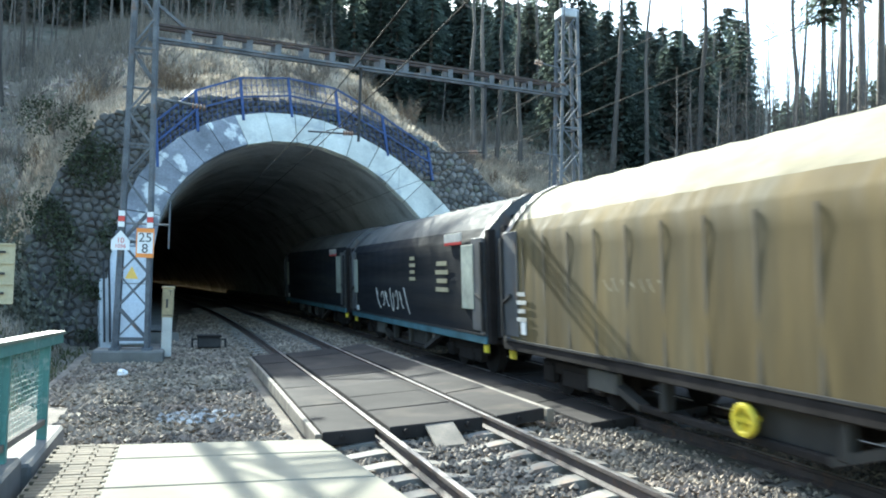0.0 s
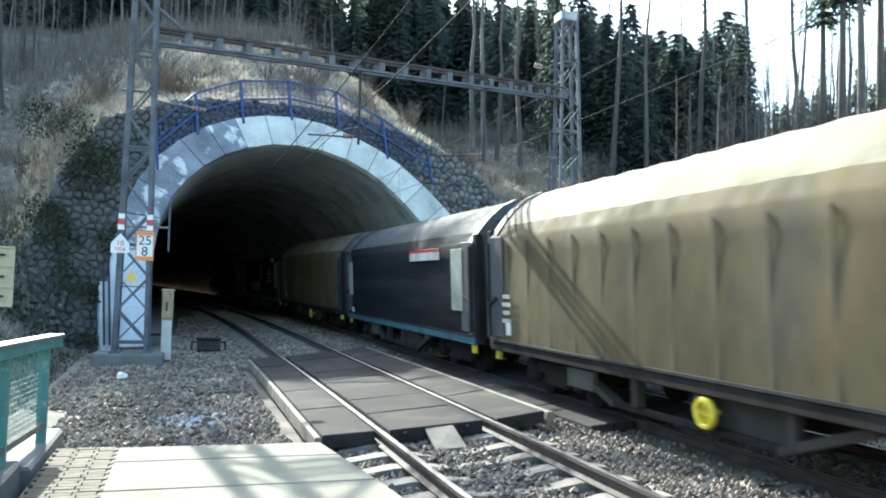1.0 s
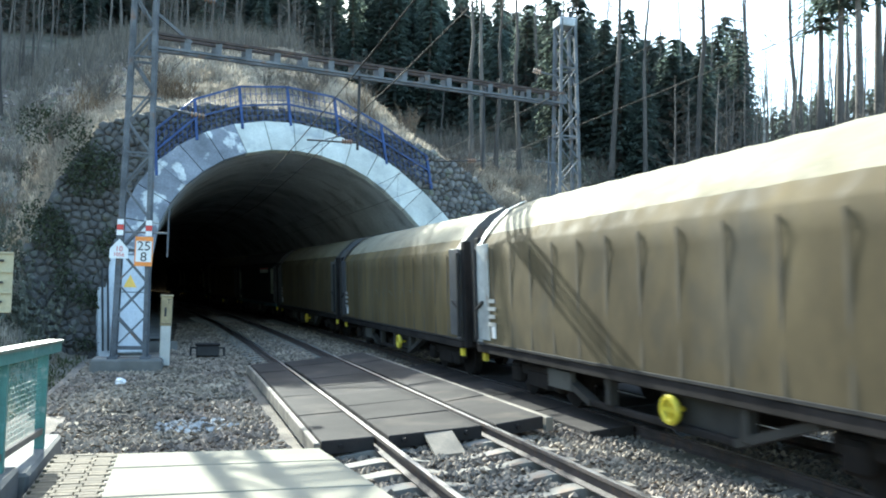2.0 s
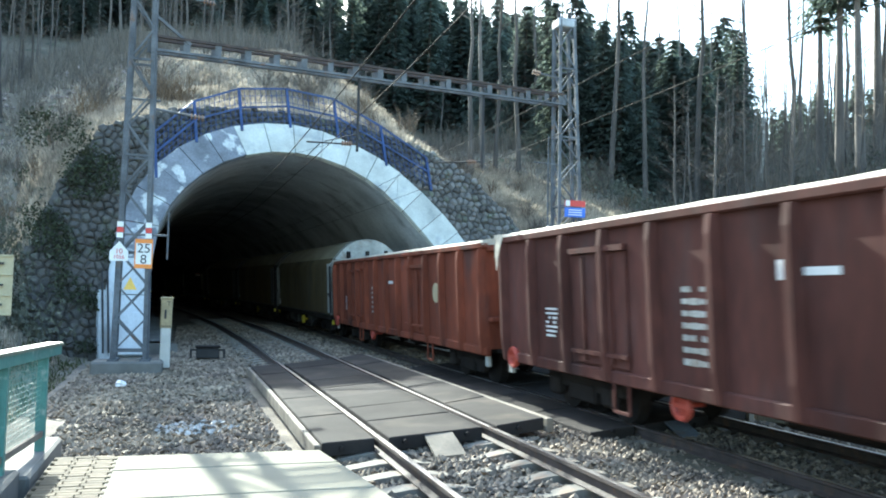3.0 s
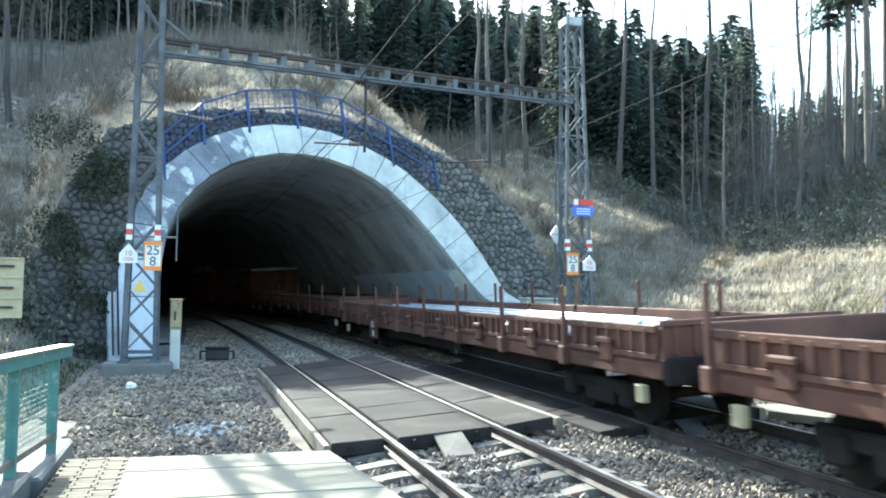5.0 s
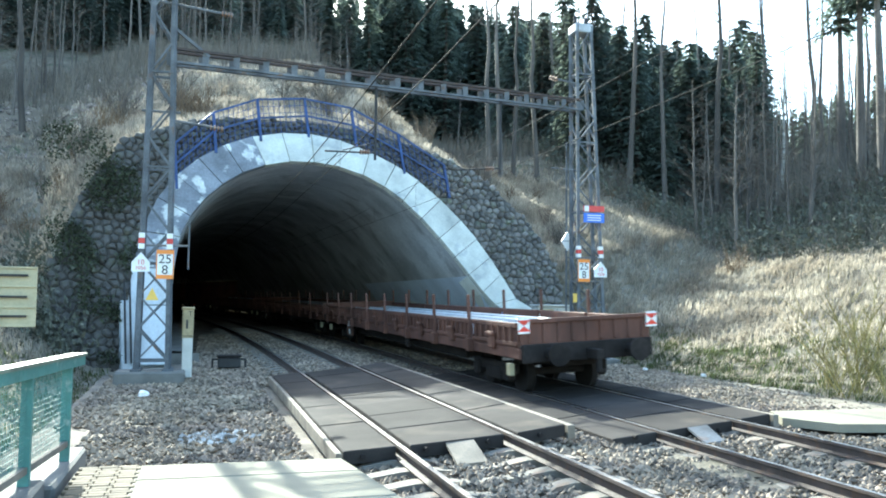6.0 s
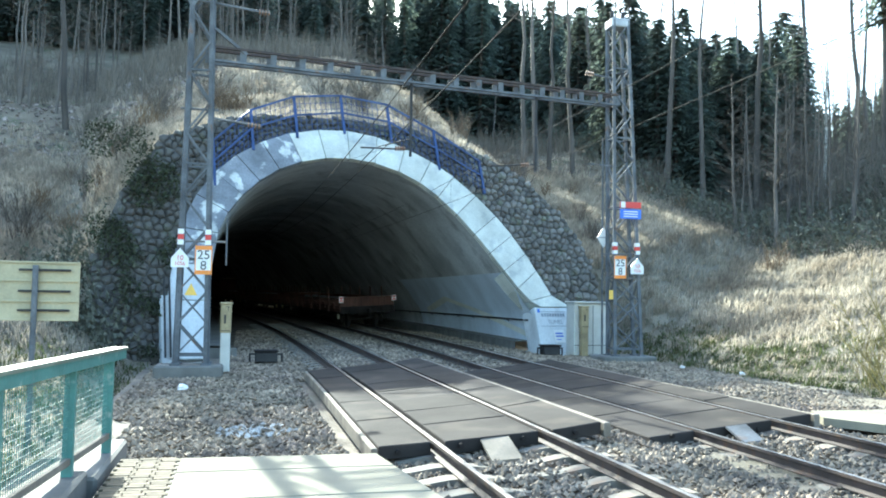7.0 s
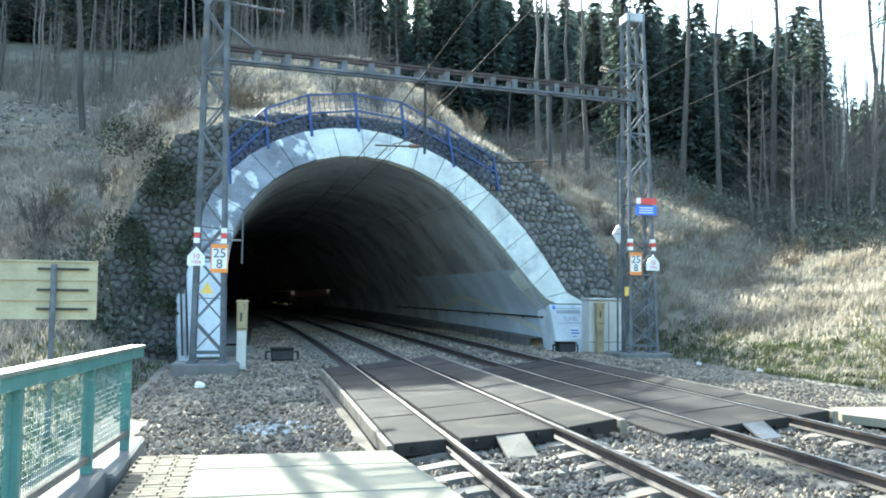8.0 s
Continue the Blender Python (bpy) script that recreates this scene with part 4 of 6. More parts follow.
# beam
beam = empty("cross_beam", "riveted grey lattice beam spanning both tracks between the masts", "beam")
A, B = Vector((-0.95, 21.1, 7.74)), Vector((12.0, 25.1, 8.44))
up, side = Vector((0, 0, 0.17)), Vector((0.08, -0.26, 0)) * 0.6
for du in (-1, 1):
    for ds in (-1, 1):
        part("chord", one_bar(A + up * du + side * ds, B + up * du + side * ds, 0.1, 0.06), MAST if du < 0 else RAILSIDE, beam)
n = 17
for k in range(n + 1):
    p = A + (B - A) * k / n
    part("batten", one_bar(p - up + side, p + up + side, 0.16, 0.02), MAST, beam)
    part("batten", one_bar(p - up - side, p + up - side, 0.16, 0.02), MAST, beam)
part("knee_brace", one_bar(A + Vector((0.05, -0.1, 0.7)), A + Vector((0.9, 0.1, 0.1)), 0.07), MAST, beam)


def arm(owner, name, label, segs, material=MAST, insul=()):
    o = empty(name, label)
    o.parent = owner
    for a, b, w in segs:
        part("tube", one_bar(a, b, w, sides=8), material, o)
    for a, b in insul:
        a, b = Vector(a), Vector(b)
        for k in range(4):
            p = a + (b - a) * (k + 0.2) / 4
            q = a + (b - a) * (k + 0.7) / 4
            part("insulator", one_bar(p, q, 0.16, 0.1, sides=10), CERAMIC, o)
    return o


arm(lmast, "mast_arm", "thin horizontal arm with a hanging rod on the mast", [((-1.6, 20.85, 3.02), (-0.38, 20.85, 3.02), 0.05), ((-0.4, 20.85, 2.45), (-0.4, 20.85, 3.6), 0.04)])
arm(lmast, "mast_arm", "horizontal bracket arm with an insulator on the mast", [((-1.6, 21.0, 6.32), (-0.7, 21.0, 6.32), 0.06), ((-0.85, 21.0, 6.12), (0.35, 21.1, 6.0), 0.07)], insul=[((0.0, 21.1, 6.03), (0.35, 21.1, 6.0))])
arm(lmast, "mast_arm", "upper bracket arm of the lattice mast", [((-1.5, 21.0, 9.1), (0.5, 21.0, 8.9), 0.07), ((-1.7, 21.0, 9.4), (-1.25, 21.0, 8.6), 0.05)], insul=[((0.2, 21.0, 8.93), (0.5, 21.0, 8.9))])
arm(rmast, "mast_arm", "side arm of the tall mast", [((11.0, 25.0, 6.25), (12.0, 25.0, 6.2), 0.05), ((10.9, 25.0, 9.3), (12.0, 25.0, 9.15), 0.07), ((11.5, 25.0, 3.27), (12.8, 25.0, 3.3), 0.04)], insul=[((10.9, 25.0, 9.3), (11.2, 25.0, 9.26))])
arm(beam, "drop_bracket", "drop tube and steady arm holding the near track's wire", [((4.55, 22.75, 8.0), (4.55, 22.75, 5.75), 0.08), ((4.55, 22.75, 5.95), (3.1, 22.6, 5.9), 0.05), ((4.55, 22.75, 6.25), (3.6, 22.6, 5.95), 0.03), ((3.5, 22.6, 5.92), (3.08, 22.5, 5.45), 0.03)], DARKSTEEL, insul=[((4.1, 22.7, 5.95), (4.4, 22.75, 5.96))])
arm(beam, "drop_bracket", "drop tube and steady arm holding the far track's wire", [((8.8, 24.0, 8.25), (8.8, 24.0, 5.75), 0.08), ((8.8, 24.0, 5.95), (7.3, 23.9, 5.8), 0.05), ((7.8, 23.9, 5.85), (7.2, 23.8, 5.3), 0.03)], DARKSTEEL, insul=[((8.3, 24.0, 5.9), (8.6, 24.0, 5.93))])


def wires(x, zc, zm, side, label, thick):
    o = empty("overhead_wire", label, "overhead line", "overhead wires")
    ys = [-14, -4, 6, 14, 22.6, 30, 36, 46, 60]
    for name, z, w in (("contact_wire", zc, thick), ("carrier_wire", zm, thick)):
        bm = bmesh.new()
        sag = lambda y: z + (0.25 * ((y - 22.6) / 36) ** 2 if name == "carrier_wire" and y < 22.6 else -0.25 * ease(24, 40, y) * (name == "carrier_wire"))
        off = lambda y: x + drift(y) + (side if name == "carrier_wire" else 0.0)
        loft(bm, [[(off(y) + w / 2 * math.cos(q), y, sag(y) + w / 2 * math.sin(q)) for q in (0, 1.05, 2.09, 3.14, 4.19, 5.24)] for y in ys], closed=True)
        part(name, bm, WIRE, o)
    for y in (-8, -1, 4, 8, 12.5, 17, 21, 27, 33):
        part("dropper", one_bar((x + drift(y), y, zc), (x + drift(y) + side, y, zm), 0.008, sides=5), WIRE, o)
    return o


wires(2.47, 5.2, 5.6, 1.08, "contact and carrier wire over the near track", 0.022)
wires(T2 - 0.2, 5.0, 5.8, 0.0, "contact and carrier wire over the far track", 0.013)
bm = bmesh.new()
bar(bm, (12.3, 25.2, 10.2), (14.5, -20, 9.5), 0.008, sides=6)
tagged(obj_of("feeder_wire", bm, WIRE), "single feeder wire strung from the tall mast", "overhead line")
bm = bmesh.new()
bar(bm, (12.0, 25.2, 9.2), (9.5, -20, 8.6), 0.008, sides=6)
tagged(obj_of("feeder_wire", bm, WIRE), "thin wire strung from the mast arm", "overhead line")


# ---- posts, cabinets, boxes ----
def phone_post(label, x, y, cols, w=0.3):
    p = empty("telephone_post", label, "line telephone", "trackside telephones")
    p.location = (x, y, -0.2)
    lower, upper = cols
    part("pedestal", bx((0, 0, 0.5), (w * 0.9, w * 0.9, 1.0), 0.02), lower, p)
    part("box", bx((0, 0, 1.33), (w, w, 0.72), 0.02), upper, p)
    bm = bmesh.new()
    box(bm, (0, 0, 1.71), (w + 0.05, w + 0.05, 0.06), 0.025)
    part("cap", bm, upper, p)
    bm = bmesh.new()
    box(bm, (-0.02, -w / 2 - 0.008, 1.32), (0.05, 0.012, 0.22), 0.003)
    part("latch", bm, BLACKPAINT, p)
    text_mesh("T", 0.17, BLACKPAINT, "letter", p, Matrix.Translation((0.05, -w / 2 - 0.006, 1.57)) @ FACE)
    part("joint", bx((0, -w / 2 - 0.006, 1.03), (w * 0.9, 0.008, 0.015), 0), BLACKPAINT, p)
    return p


phone_post("cream and grey line telephone post by the lattice mast", -0.37, 21.4, (CABINET, OCHRE), 0.27)
phone_post("ochre line telephone post beside a pale cabinet", 11.62, 26.7, (OCHRE, OCHRE), 0.27)
cab = empty("signal_cabinet", "pale grey trackside cabinet with panel joints", "cabinet")
part("body", bx((12.0, 27.35, 0.7), (1.25, 0.7, 1.85), 0.02), CABINET, cab)
bm = bmesh.new()
box(bm, (12.0, 27.3, 1.66), (1.35, 0.86, 0.06), 0.02)
part("lid", bm, CABINET, cab)
bm = bmesh.new()
box(bm, (12.0, 26.995, 0.15), (1.22, 0.012, 0.02), 0)
box(bm, (12.1, 26.995, 0.7), (0.015, 0.012, 1.7), 0)
part("joint", bm, DARKSTEEL, cab)
part("handle", bx((11.6, 26.98, 0.85), (0.03, 0.03, 0.18), 0.005), DARKSTEEL, cab)


def track_box(label, x, y):
    o = empty("track_box", label, "track box", "track boxes")
    o.location = (x, y, -0.22)
    part("case", bx((0, 0, 0.2), (0.62, 0.45, 0.3), 0.03), DARKSTEEL, o)
    part("lid", bx((0, 0, 0.37), (0.68, 0.5, 0.05), 0.015), UNDERFRAME, o)
    for sx in (-0.45, 0.45):
        part("lug", one_bar((sx, 0, 0.0), (sx, 0, 0.3), 0.06, sides=8), DARKSTEEL, o)
        part("lug_arm", one_bar((sx, 0, 0.28), (sx * 0.6, 0, 0.28), 0.05), DARKSTEEL, o)
    return o


track_box("black track magnet box on the gravel", 0.72, 24.0)
track_box("black track magnet box beside the far track", 10.45, 26.9)

blue_sign = empty("sign_board", "blue sign with a white panel on two posts", "sign")
blue_sign.matrix_basis = pose(15.4, 14.6, -0.3, 0, 0, -46)
part("board", bx((0, 0, 2.04), (0.9, 0.03, 0.66), 0.006), SIGNBLUE, blue_sign)
part("panel", bx((0.05, -0.02, 2.0), (0.6, 0.012, 0.36), 0), SIGNWHITE, blue_sign)
for sx in (-0.3, 0.3):
    part("post", one_bar((sx, 0.06, 0), (sx, 0.06, 2.36), 0.07, sides=8), MAST, blue_sign)


# ---- crushed stone of the track bed ----
def many(name, verts, faces, material, label, category, parent=None):
    me = bpy.data.meshes.new(name)
    me.from_pydata(verts, [], faces)
    me.materials.append(material)
    ob = new(name, me)
    return tagged(ob, label, category, kind="stuff")


OCT_F = [(0, 2, 4), (2, 1, 4), (1, 3, 4), (3, 0, 4), (2, 0, 5), (1, 2, 5), (3, 1, 5), (0, 3, 5)]


def scatter_stones(name, pts, material, label, rng):
    """pts: x, y, z, size. Each stone is a small uneven octahedron."""
    vs, fs = [], []
    for x, y, z, r in pts:
        a = rng.random(8)
        ang = a[0] * 6.28
        c, s = math.cos(ang), math.sin(ang)
        rx, ry, rz = r * (0.7 + 0.6 * a[1]), r * (0.6 + 0.5 * a[2]), r * (0.5 + 0.4 * a[3])
        k = len(vs)
        tx, ty = r * (a[4] - 0.5) * 0.8, r * (a[5] - 0.5) * 0.8
        for lx, ly, lz in ((rx, 0, tx), (-rx, 0, -tx), (0, ry, ty), (0, -ry, -ty), (tx, ty, rz), (-tx, -ty, -rz)):
            vs.append((x + c * lx - s * ly, y + s * lx + c * ly, z + lz))
        fs += [(k + i, k + j, k + l) for i, j, l in OCT_F]
    return many(name, vs, fs, material, label, "ballast")


def on_deck(x, y):
    u = x - drift(y)
    if 1.33 < u < 4.8 and 9.7 + 0.15 * (u - 1.45) < y < 19.5 + 0.5 * (u - 1.45):
        return True
    if 5.58 < u < 8.86 and 10.7 + 0.2 * (u - 5.6) < y < 20.5 + 0.5 * (u - 5.6):
        return True
    if -1.6 < x < 2.02 - 0.1 * max(0, y - 5) and y < 9.25:
        return True
    if x > 9.1 and 10.4 < y < 12.1:
        return True
    return False


def bare_sleeper(x, y):
    """True over the uncovered top of a sleeper or a rail."""
    u = x - drift(y)
    for tr in (T1, T2):
        d = u - tr
        if abs(d) < 1.35:
            for sd in (-0.75, 0.75):
                if abs(d - sd) < 0.1:
                    return True
            k = (y - 4.2) / 0.62
            if abs(k - round(k)) * 0.62 < 0.125 and abs(d) > 0.42:
                return True
    return False


def build_stones():
    rng = np.random.default_rng(4)
    light, dark = [], []
    zones = ((-1.5, 12, 4.6, 9, 360, 0.036), (-1.6, 13.5, 9, 14, 260, 0.04), (-2.2, 14.2, 14, 20, 150, 0.05), (-2.2, 13.4, 20, 27, 150, 0.055), (-0.2, 10.2, 27, 42, 90, 0.06))
    for x0, x1, y0, y1, dens, r in zones:
        n = int((x1 - x0) * (y1 - y0) * dens)
        xs, ys, a, b = rng.uniform(x0, x1, n), rng.uniform(y0, y1, n), rng.random(n), rng.random(n)
        for x, y, p, q in zip(xs, ys, a, b):
            if on_deck(x, y) or bare_sleeper(x, y):
                continue
            u = x - drift(y)
            if y > 23.5 and u < -0.2 and x < -0.2:
                continue
            z = cant(u) - 0.085 + 0.045 * q + grade(y)
            near_rail = min(abs(u - T2), abs(u - T1)) < 1.3
            oily = near_rail and p < 0.5 or (abs(u - T2) < 2.0 and p < 0.62)
            (dark if oily else light).append((x, y, z, r * (0.6 + 0.9 * p)))
    scatter_stones("ballast_stones", light, STONES, "loose grey crushed stone round the tracks", rng)
    scatter_stones("ballast_stones", dark, STONES_DARK, "oil-darkened crushed stone between the rails", rng)


build_stones()


def build_chippings():
    rng = np.random.default_rng(23)
    pts = []
    for a, b, c in zip(rng.random(90), rng.random(90), rng.random(90)):
        ang, r = 6.28 * a, 0.55 * b ** 0.7
        pts.append((0.25 + 1.1 * r * math.cos(ang), 12.2 + r * math.sin(ang), -0.24 + 0.05 * c, 0.03 + 0.02 * c))
    scatter_stones("pale_chippings", pts, CHIPS, "spilt heap of pale chippings on the track bed", rng)


build_chippings()


def crumpled_paper(x, y, size, seed):
    rnd = random.Random(seed)
    bm = bmesh.new()
    bmesh.ops.create_icosphere(bm, subdivisions=2, radius=size)
    for v in bm.verts:
        v.co *= rnd.uniform(0.55, 1.1)
        v.co.z = max(v.co.z * 0.7, -0.3 * size)
    ob = tagged(obj_of("crumpled_paper", bm, SIGNWHITE), "crumpled scrap of white paper on the gravel", "litter", "scraps of paper")
    ob.location = (x, y, -0.2 + 0.3 * size)


crumpled_paper(-1.12, 17.5, 0.12, 1)
crumpled_paper(13.1, 19.6, 0.09, 2)
crumpled_paper(12.6, 21.8, 0.08, 3)


# ---- grass ----
def build_grass():
    rng = np.random.default_rng(8)
    vs, fs, gv, gf = [], [], [], []
    def blade(V, F, x, y, z, h, ang, bend, w):
        k = len(V)
        dx, dy = math.cos(ang), math.sin(ang)
        V += [(x - dy * w, y + dx * w, z - 0.03), (x + dy * w, y - dx * w, z - 0.03), (x + dx * bend * 0.4 + dy * w * 0.7, y + dy * bend * 0.4 - dx * w * 0.7, z + h * 0.7),
              (x + dx * bend * 0.4 - dy * w * 0.7, y + dy * bend * 0.4 + dx * w * 0.7, z + h * 0.7), (x + dx * bend, y + dy * bend, z + h)]
        F += [(k, k + 1, k + 2, k + 3), (k + 3, k + 2, k + 4)]
    zones = ((-16, -2.6, 11, 34, 34), (-26, -8, 20, 50, 30), (-12, 16, 28.5, 48, 22), (13.6, 23.5, 9, 46, 46), (28, 40, 14, 46, 5), (-2.9, -1.8, 10.3, 24, 8), (-6, -2.0, 3, 12, 120), (13.2, 15.5, 8, 28, 9))
    for x0, x1, y0, y1, dens in zones:
        n = int((x1 - x0) * (y1 - y0) * dens)
        for x, y, a, b in zip(rng.uniform(x0, x1, n), rng.uniform(y0, y1, n), rng.random(n), rng.random(n)):
            p = Vector((x, y, 0)) - PO
            s, d = p.dot(PU), p.dot(PN)
            if -15.2 < s < 3.9 and -0.7 < d < wall_top(s) * 0.36 + 0.35:
                continue
            if -2.0 < x < 13.3 and y < 27.5:
                continue
            z = terrain(x, y)
            patch = noise.noise(Vector((x * 0.35, y * 0.35, 2)))
            if in_wood(x, y, 2.0 * a - 1.0) and b < 0.85:
                continue
            low = z + 0.5 * (a - 0.5) + 0.4 * patch < (0.45 if x < 13 else 0.75)
            V, F = (gv, gf) if low and b < 0.75 else (vs, fs)
            m = 5
            for k in range(m):
                ang = rng.random() * 6.28
                h = (0.1 + 0.24 * rng.random()) * (1.0 if not low else 0.6)
                blade(V, F, x + 0.26 * (rng.random() - 0.5), y + 0.26 * (rng.random() - 0.5), z, h, ang if b < 0.5 else -1.6 + 1.2 * (rng.random() - 0.5), 0.1 + 0.26 * rng.random(), 0.004 + 0.00042 * y)
    many("dry_grass", vs, fs, DRYGRASS, "matted pale dry grass on the banks", "grass")
    many("green_grass", gv, gf, GREENGRASS, "short green grass at the foot of the banks", "grass")


build_grass()


# ---- trees ----
def taper(bm, a, b, r0, r1, sides=5):
    a, b = Vector(a), Vector(b)
    d = b - a
    m = Matrix.Translation((a + b) / 2) @ d.to_track_quat("Z", "Y").to_matrix().to_4x4()
    bmesh.ops.create_cone(bm, cap_ends=False, segments=sides, radius1=r0, radius2=r1, depth=d.length, matrix=m)


def bare_tree(name, label, bark, height, limbs, seed, start=0.35):
    """Leafless tree: bent tapered trunk, limbs that fork into twigs."""
    rnd = random.Random(seed)
    bm = bmesh.new()
    pts, r = [], height * 0.009 + 0.02
    off = Vector((0, 0, 0))
    for i in range(9):
        pts.append(Vector((off.x, off.y, height * i / 8 - 0.4 * (i == 0))))
        off += Vector((rnd.uniform(-1, 1), rnd.uniform(-1, 1), 0)) * height * 0.009
    for i in range(8):
        taper(bm, pts[i], pts[i + 1], r * (1 - i / 8.6) + 0.01, r * (1 - (i + 1) / 8.6) + 0.01, 7)
    tree = tagged(obj_of(name, bm, bark, smooth=True), label, "tree")
    vs, fs = [], []

    def twig(a, b, w):
        d = (b - a).normalized()
        s = d.cross(Vector((rnd.uniform(-1, 1), rnd.uniform(-1, 1), rnd.uniform(-1, 1)))).normalized() * w
        u = d.cross(s)
        k = len(vs)
        vs.extend([tuple(a + s), tuple(a - s * 0.5 + u * 0.87), tuple(a - s * 0.5 - u * 0.87), tuple(b)])
        fs.extend([(k, k + 1, k + 3), (k + 1, k + 2, k + 3), (k + 2, k, k + 3)])
    for _ in range(limbs):
        f = start + (0.98 - start) * rnd.random()
        i = min(int(f * 8), 7)
        p = pts[i].lerp(pts[i + 1], f * 8 - i)
        a = rnd.uniform(0, 6.283)
        ln = height * rnd.uniform(0.1, 0.2) * (1.25 - f)
        up = rnd.uniform(0.3, 0.9)
        e = p + Vector((math.cos(a), math.sin(a), up)) * ln
        twig(p, e, 0.012 + 0.025 * (1 - f) * (height / 14) ** 2)
        for _ in range(5):
            q = p.lerp(e, rnd.uniform(0.3, 0.95))
            g = q + Vector((math.cos(a) + rnd.uniform(-0.9, 0.9), math.sin(a) + rnd.uniform(-0.9, 0.9), up + rnd.uniform(-0.3, 0.6))) * ln * rnd.uniform(0.25, 0.5)
            twig(q, g, 0.01)
            for _ in range(3):
                q2 = q.lerp(g, rnd.uniform(0.3, 1))
                twig(q2, q2 + Vector((rnd.uniform(-1, 1), rnd.uniform(-1, 1), rnd.uniform(-0.2, 1))) * ln * 0.2, 0.006)
    me = bpy.data.meshes.new("crown")
    me.from_pydata(vs, [], fs)
    me.materials.append(TWIG)
    crown = new("crown", me)
    crown.parent = tree
    return tree


def spruce(label, height, width, seed, clear=0.06, name="spruce_tree"):
    rnd = random.Random(seed)
    bm = bmesh.new()
    taper(bm, (0, 0, -0.4), (0, 0, height), 0.16 + height * 0.006, 0.02, 7)
    tree = tagged(obj_of(name, bm, BARK, smooth=True), label, "tree")
    vs, fs = [], []
    z = height * clear
    while z < height * 0.99:
        f = 1 - z / height
        reach = width * (f ** 0.6) * rnd.uniform(0.75, 1.1) + 0.12
        n = int(6 + 5 * f)
        for i in range(n):
            a = 6.283 * (i + rnd.random()) / n
            ln = reach * rnd.uniform(0.55, 1.1)
            c, s = math.cos(a), math.sin(a)
            droop = -0.35 * ln * rnd.uniform(0.4, 1.2)
            segs = 4
            for k in range(segs):
                t = (k + 0.5) / segs
                cx, cy, cz = c * ln * t, s * ln * t, z + droop * t * t + rnd.uniform(-0.08, 0.08)
                for _ in range(4):
                    w = 0.2 + 0.55 * (1 - t) * ln / 3 * rnd.uniform(0.5, 1.1)
                    da = a + rnd.uniform(-1.1, 1.1)
                    j = len(vs)
                    ex, ey = math.cos(da) * (w + 0.15), math.sin(da) * (w + 0.15)
                    vs.extend([(cx - ey * 0.25, cy + ex * 0.25, cz), (cx + ey * 0.25, cy - ex * 0.25, cz + 0.05), (cx + ex, cy + ey, cz - rnd.uniform(0.05, 0.35))])
                    fs.append((j, j + 1, j + 2))
        z += height * 0.02 + 0.14
    me = bpy.data.meshes.new("crown")
    me.from_pydata(vs, [], fs)
    me.materials.append(NEEDLE)
    crown = new("crown", me)
    crown.parent = tree
    return tree


def shrub(label, height, material, seed, stems=26):
    rnd = random.Random(seed)
    vs, fs = [], []
    for _ in range(stems):
        a, out = rnd.uniform(0, 6.283), rnd.uniform(0.1, 0.75)
        p = Vector((rnd.uniform(-0.25, 0.25), rnd.uniform(-0.25, 0.25), -0.1))
        d = Vector((math.cos(a) * out, math.sin(a) * out, 1)).normalized()
        ln = height * rnd.uniform(0.5, 1.0)
        def tw(a0, b0, w):
            dd = (b0 - a0).normalized()
            s = dd.cross(Vector((0.3, 0.8, 0.2))).normalized() * w
            u = dd.cross(s)
            k = len(vs)
            vs.extend([tuple(a0 + s), tuple(a0 - s * 0.5 + u * 0.87), tuple(a0 - s * 0.5 - u * 0.87), tuple(b0)])
            fs.extend([(k, k + 1, k + 3), (k + 1, k + 2, k + 3), (k + 2, k, k + 3)])
        e = p + d * ln
        tw(p, e, 0.014)
        for _ in range(9):
            q = p.lerp(e, rnd.uniform(0.25, 1))
            tw(q, q + (d + Vector((rnd.uniform(-1, 1), rnd.uniform(-1, 1), rnd.uniform(-0.3, 0.8)))) * ln * 0.22, 0.009)
    me = bpy.data.meshes.new("shrub")
    me.from_pydata(vs, [], fs)
    me.materials.append(material)
    return tagged(new("shrub", me), label, "shrub")


rnd = random.Random(21)
spruces = [tagged(spruce("dark green spruce on the wooded slope", 13.0, 3.3, 1), group="spruces"), tagged(spruce("dark green spruce on the wooded slope", 15.0, 3.1, 2), group="spruces"),
           tagged(spruce("dark green spruce on the wooded slope", 9.0, 2.7, 3), group="spruces")]
bares = [tagged(bare_tree("bare_tree", "tall bare tree with a grey trunk on the slope", BARK, 16.0, 24, 4, 0.45), group="bare trees"),
         tagged(bare_tree("bare_tree", "tall bare tree with a grey trunk on the slope", BARK, 19.0, 26, 5, 0.55), group="bare trees"),
         tagged(bare_tree("bare_tree", "slender bare tree with fine twigs on the slope", BARK, 11.0, 40, 6, 0.25), group="bare trees")]
pine = tagged(spruce("tall pine with a bare trunk and a high dark crown", 17.0, 3.2, 12, 0.55, "pine_tree"), group="pines")
birch = tagged(bare_tree("birch_tree", "slim birch with a white trunk at the wood's edge", BIRCH, 9.5, 36, 7, 0.3), group="birches")
shrubs = [tagged(shrub("leafless twiggy shrub on the bank", 1.8, TWIG, 8), group="shrubs"), tagged(shrub("leafless twiggy shrub on the bank", 1.2, LEAVES, 9), group="shrubs")]
sprig = tagged(shrub("budding yellow-green shrub at the foot of the bank", 2.4, SPRIG, 10, 20), group="budding shrubs")
home = {}


